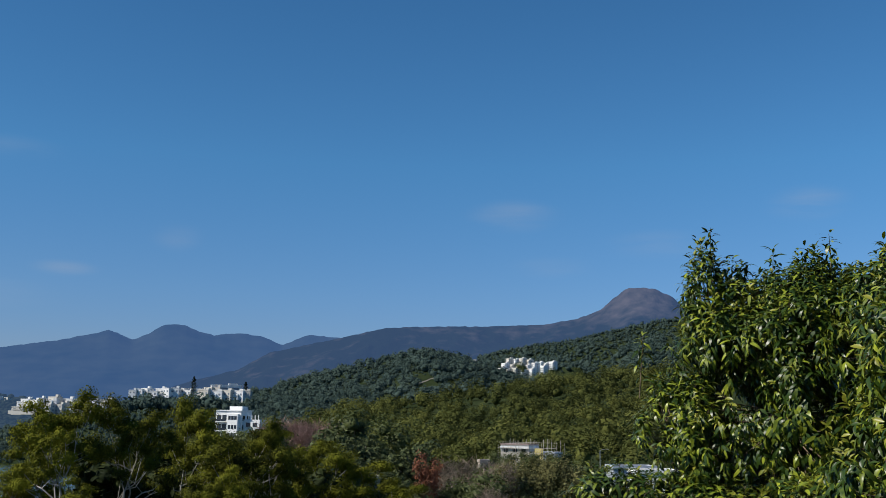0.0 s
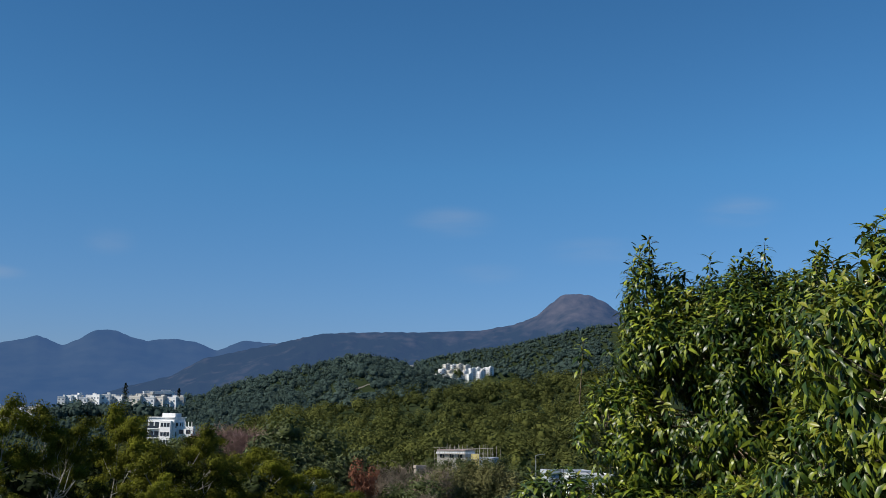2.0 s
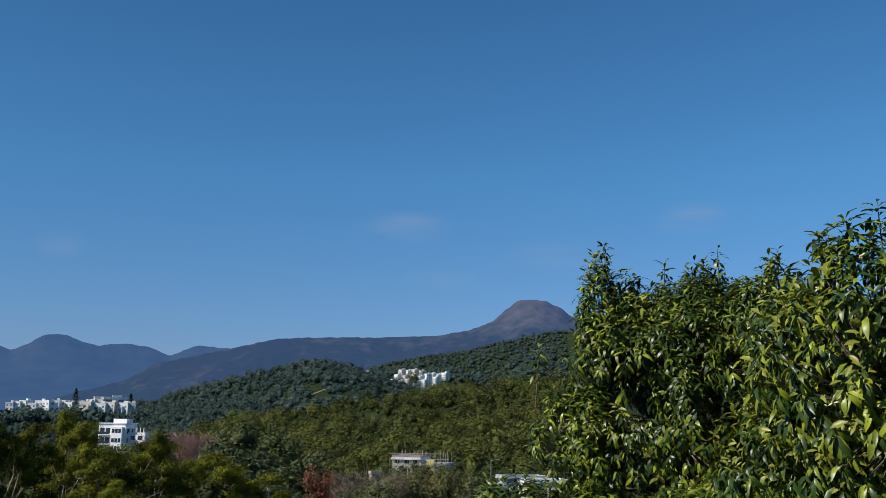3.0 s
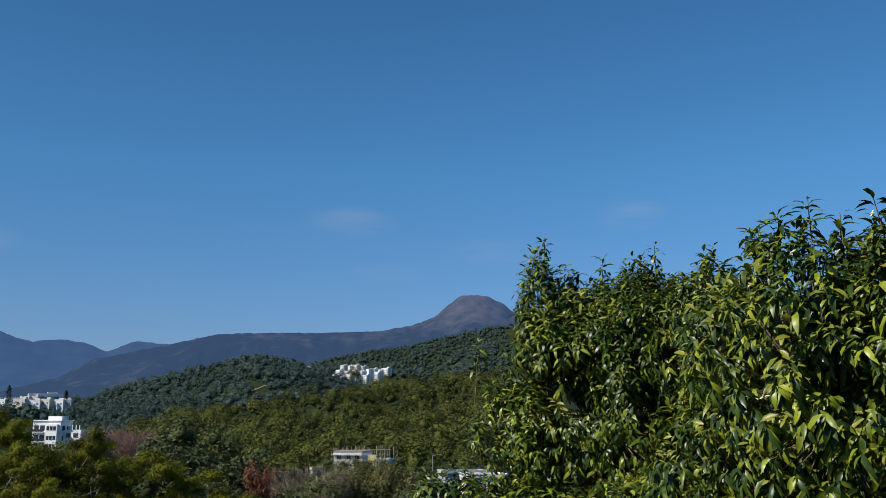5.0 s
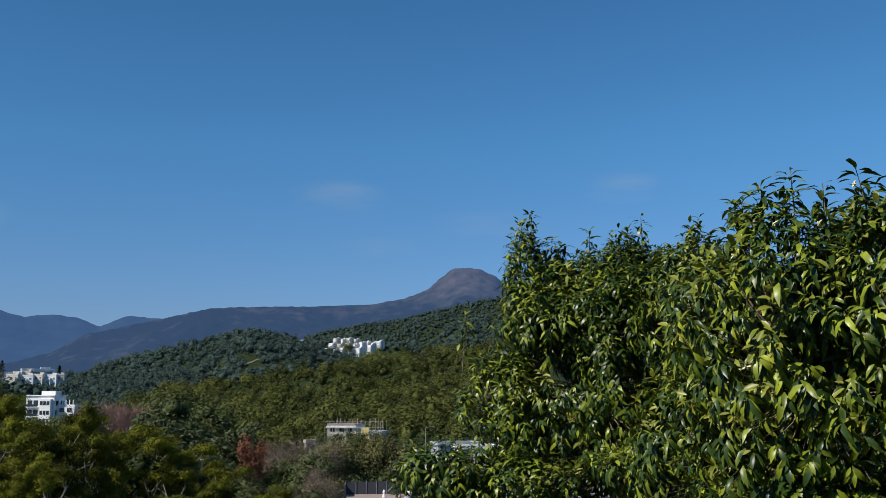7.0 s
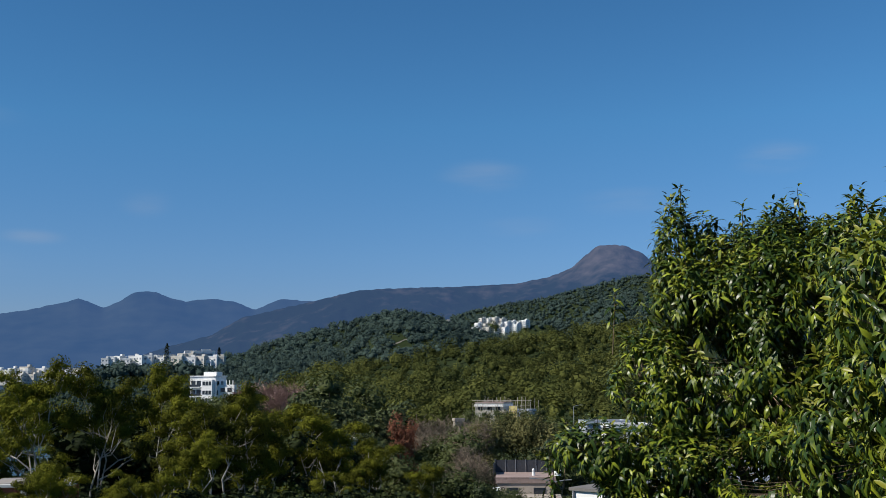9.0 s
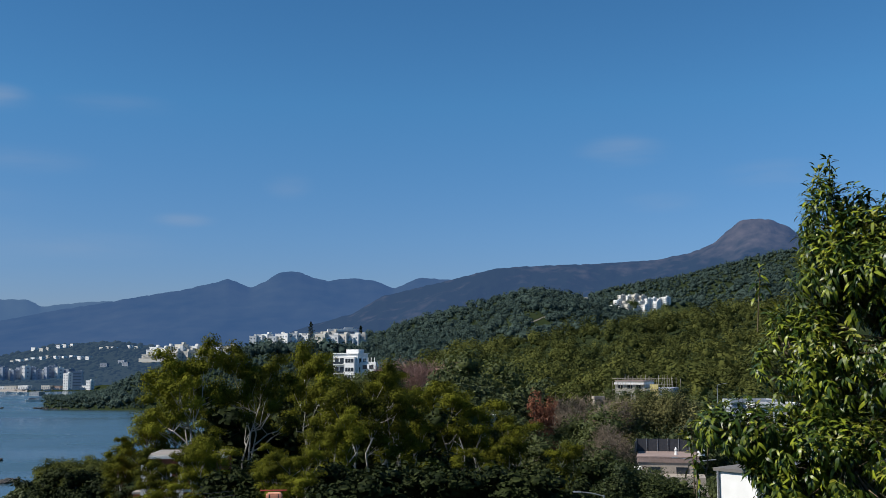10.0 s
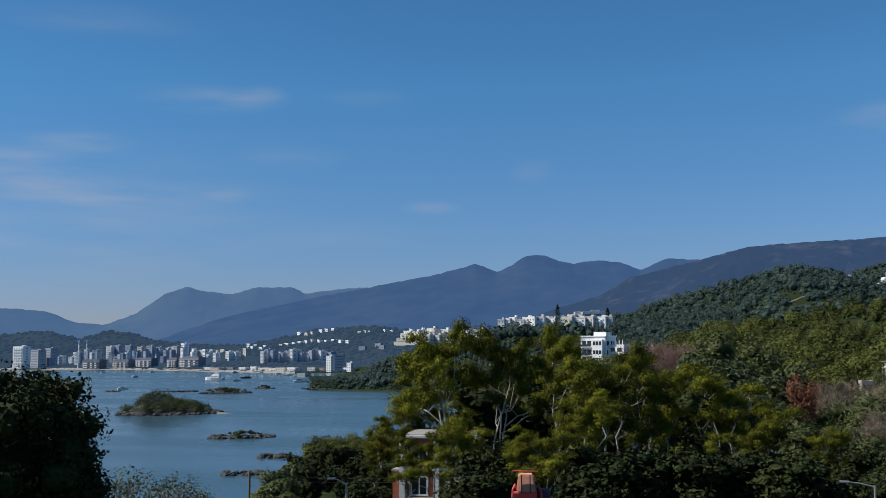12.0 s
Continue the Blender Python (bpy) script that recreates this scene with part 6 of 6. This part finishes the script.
boat("yacht", 33.1, 1110, 24, 142, M_WHITE, M_WHITE, "large white motor yacht at anchor in the bay", 2)
for az, r, length, turn, hm, tm, lab in ((31.9, 1060, 8, 10, M_GREYWALL, M_WHITE, "grey work boat moored in the bay"), (31.4, 1150, 12, 175, M_PANEL, M_WHITE, "dark fishing boat moored in the bay"), (30.4, 880, 11, 20, M_PANEL, M_DARKWALL, "dark barge beside the rocks"),
                                          (28.4, 1010, 13, 5, M_WHITE, M_GREYWALL, "pale sampan near the headland"), (28.2, 1180, 9, 170, M_WHITE, M_WHITE, "small white launch near the headland"), (37.3, 1250, 10, 40, M_GREYWALL, M_WHITE, "small moored motor boat"), (38.9, 1500, 10, 15, M_WHITE, M_WHITE, "small white moored boat"),
                                          (36.4, 1480, 9, 30, M_WHITE, M_GREYWALL, "small white moored boat"), (43.8, 1350, 10, 170, M_WHITE, M_WHITE, "small white moored boat"), (29.6, 1300, 8, 12, M_WHITE, M_WHITE, "small white moored boat"), (30.6, 1380, 8, 160, M_WHITE, M_WHITE, "small white moored boat"), (32.0, 1400, 9, 20, M_GREYWALL, M_WHITE, "small moored motor boat"), (29.0, 1250, 9, 8, M_WHITE, M_WHITE, "small white moored boat"), (37.9, 900, 9, 10, M_WHITE, M_WHITE, "low white boat beyond the islet")):
    boat("small_boat", az, r, length, turn, hm, tm, lab)


# ---- along the road ----
def street_lamp(az, r, top, arm, turn, label="grey steel street lamp with a long arm", lift=0.15):
    at = place(az, r, 0.1)
    h = rise(r, top) - at.z
    ob = thing("street_lamp", at, turn, label, "street lamp", "street lamps")
    part("pole", tube(bmesh.new(), [Vector((0, 0, 0)), Vector((0, 0, h * 0.5)), Vector((0, 0, h))], [0.075, 0.06, 0.05], 8), M_STEEL, ob)
    part("arm", tube(bmesh.new(), [Vector((0, 0, h - 0.05)), Vector((-arm * 0.5, 0, h + arm * lift * 0.6)), Vector((-arm, 0, h + arm * lift))], [0.035, 0.03, 0.028], 6), M_STEEL, ob)
    part("lamp_head", box(bmesh.new(), -arm - 0.12, 0, h + arm * lift - 0.04, 0.4, 0.16, 0.08, bevel=0.02), M_STEEL, ob)
    return ob


street_lamp(25.8, 50, -7.6, 0.6, 25, lift=0.42)
street_lamp(-2.5, 50, -7.35, 1.15, 0, lift=0.12)
street_lamp(-8.75, 150, -1.35, 1.0, 180)
lamp = street_lamp(-7.6, 76, -5.45, 1.5, 0, "grey steel street lamp with two arms")
hh = rise(76, -5.45) - lamp.location.z
part("arm", tube(bmesh.new(), [Vector((0, 0, hh - 0.05)), Vector((0.7, 0, hh + 0.05)), Vector((1.3, 0, hh + 0.1))], [0.05, 0.045, 0.04], 6), M_STEEL, lamp)


def crane_lorry():
    r = 62
    at = place(15.8, r, 0.0)
    ob = thing("crane_lorry", at, 15.8 + 90, "red lorry crane folded under an orange cover", "lorry")
    h = rise(r, -6.85) - at.z
    part("chassis", box(bmesh.new(), 0, 0, 0.75, 7.5, 2.2, 0.35), M_PANEL, ob)
    part("cab", box(bmesh.new(), -2.9, 0, 1.1, 1.7, 2.3, 1.7, bevel=0.12), M_RED, ob)
    part("windscreen", box(bmesh.new(), -3.72, 0, 1.9, 0.08, 1.9, 0.7), M_GLASS, ob)
    part("load_bed", box(bmesh.new(), 1.4, 0, 1.1, 4.6, 2.3, 0.5), M_RED, ob)
    for x in (-2.8, 1.2, 2.6):
        for y in (-1.0, 1.0):
            wheel = part("wheel", tube(bmesh.new(), [Vector((x, y - 0.14, 0.48)), Vector((x, y + 0.14, 0.48))], [0.48, 0.48], 16), M_PANEL, ob)
            part("rim", tube(bmesh.new(), [Vector((x, y - 0.16, 0.48)), Vector((x, y + 0.16, 0.48))], [0.24, 0.24], 12), M_STEEL, wheel)
    part("crane_column", box(bmesh.new(), -1.5, 0.1, 1.1, 0.8, 1.35, h - 2.3, bevel=0.06), M_RED, ob, "red crane column")
    for y in (-0.95, -0.62, 0.78):
        part("hydraulic_hose", tube(bmesh.new(), [Vector((-1.75, y, 1.2)), Vector((-1.85, y, h - 1.6)), Vector((-1.8, y * 0.95, h - 1.0)), Vector((-1.6, y * 0.8, h - 0.75)), Vector((-1.4, y * 0.6, h - 1.1))], [0.06] * 5, 6), M_RED, ob, "dark red hose loop")
    bm = boxed(-1.6, -0.05, h - 1.15, 0.9, 1.15, 1.0)
    for v in bm.verts:
        if v.co.z > h - 0.3:
            v.co.y *= 0.78
            v.co.x += 0.25
    bmesh.ops.bevel(bm, geom=bm.edges[:], offset=0.08, segments=2, affect="EDGES")
    part("cover", bm, M_ORANGE, ob, "faded orange cloth cover")
    for y in (-0.28, 0.22):
        part("strap", box(bmesh.new(), -2.0, y, h - 1.15, 0.12, 0.06, 1.0), M_PANEL, ob)
    part("rail", tube(bmesh.new(), [Vector((-1.5, -0.75, h)), Vector((-1.5, 0.75, h + 0.03))], [0.035, 0.035], 6), M_RED, ob)
    part("tarp", boulder(bmesh.new(), (-1.2, -1.1, h - 1.35), 0.62, random.Random(9), 1.0), M_PURPLE, ob, "bundled dark purple tarpaulin")
    part("boom", box(bmesh.new(), 0.6, 0.1, 2.6, 4.0, 0.35, 0.4), M_RED, ob)
    return ob


crane_lorry()
pole = thing("utility_pole", place(31.15, 60, 0.2), 31, "weathered wooden utility pole with two wires", "pole")
ph = rise(60, -6.75) - pole.location.z
part("post", tube(bmesh.new(), [Vector((0, 0, 0)), Vector((0.03, 0, ph))], [0.08, 0.065], 8), M_POLE, pole)
for dz in (0.15, 0.4):
    part("wire", tube(bmesh.new(), [Vector((0, -0.1, ph - dz)), Vector((3.5, -0.2, ph - dz - 0.35)), Vector((8, -0.4, ph - dz - 0.5)), Vector((14, -0.6, ph - dz - 0.2))], [0.012] * 4, 4), M_PANEL, pole)


# ---- conifers on the ridge ----
def conifer(az, r, top, width, label):
    at = spot(az, r, rise(r, 1.1))
    h = rise(r, top) - at.z
    ob = thing("conifer", at, 0, label, "tree", "conifers")
    part("trunk", tube(bmesh.new(), [Vector((0, 0, 0)), Vector((0, 0, h * 0.9))], [0.4, 0.1], 6), M_BARK, ob)
    rng = np.random.default_rng(int(az * 10))
    k = rng.uniform(0, 1, 900) ** 0.8
    a = rng.uniform(0, 6.28, 900)
    rad = width / 2 * (1 - k) ** 0.45 * rng.uniform(0.3, 1.05, 900) * (1 + 0.3 * np.sin(k * 40))
    c = np.stack([np.cos(a) * rad, np.sin(a) * rad, h * (0.12 + 0.88 * k)], 1)
    v, f = tufts(c, 0.7, rng, 0.3, 1.6)
    sheet("crown", v, f, M_DARKLEAF, ob)
    return ob


conifer(13.85, 1030, 2.25, 7.5, "tall dark conifer standing over the villas")
conifer(11.05, 1040, 2.02, 6.5, "small dark conifer beside the villas")

summit_mast = thing("summit_mast", spot(34.75, 4550, rise(4550, 3.2)), 0, "small mast on the far summit", "mast")
part("post", tube(bmesh.new(), [Vector((0, 0, -5)), Vector((0, 0, 9))], [5.0, 2.5], 6), M_RANGE_FAR, summit_mast)
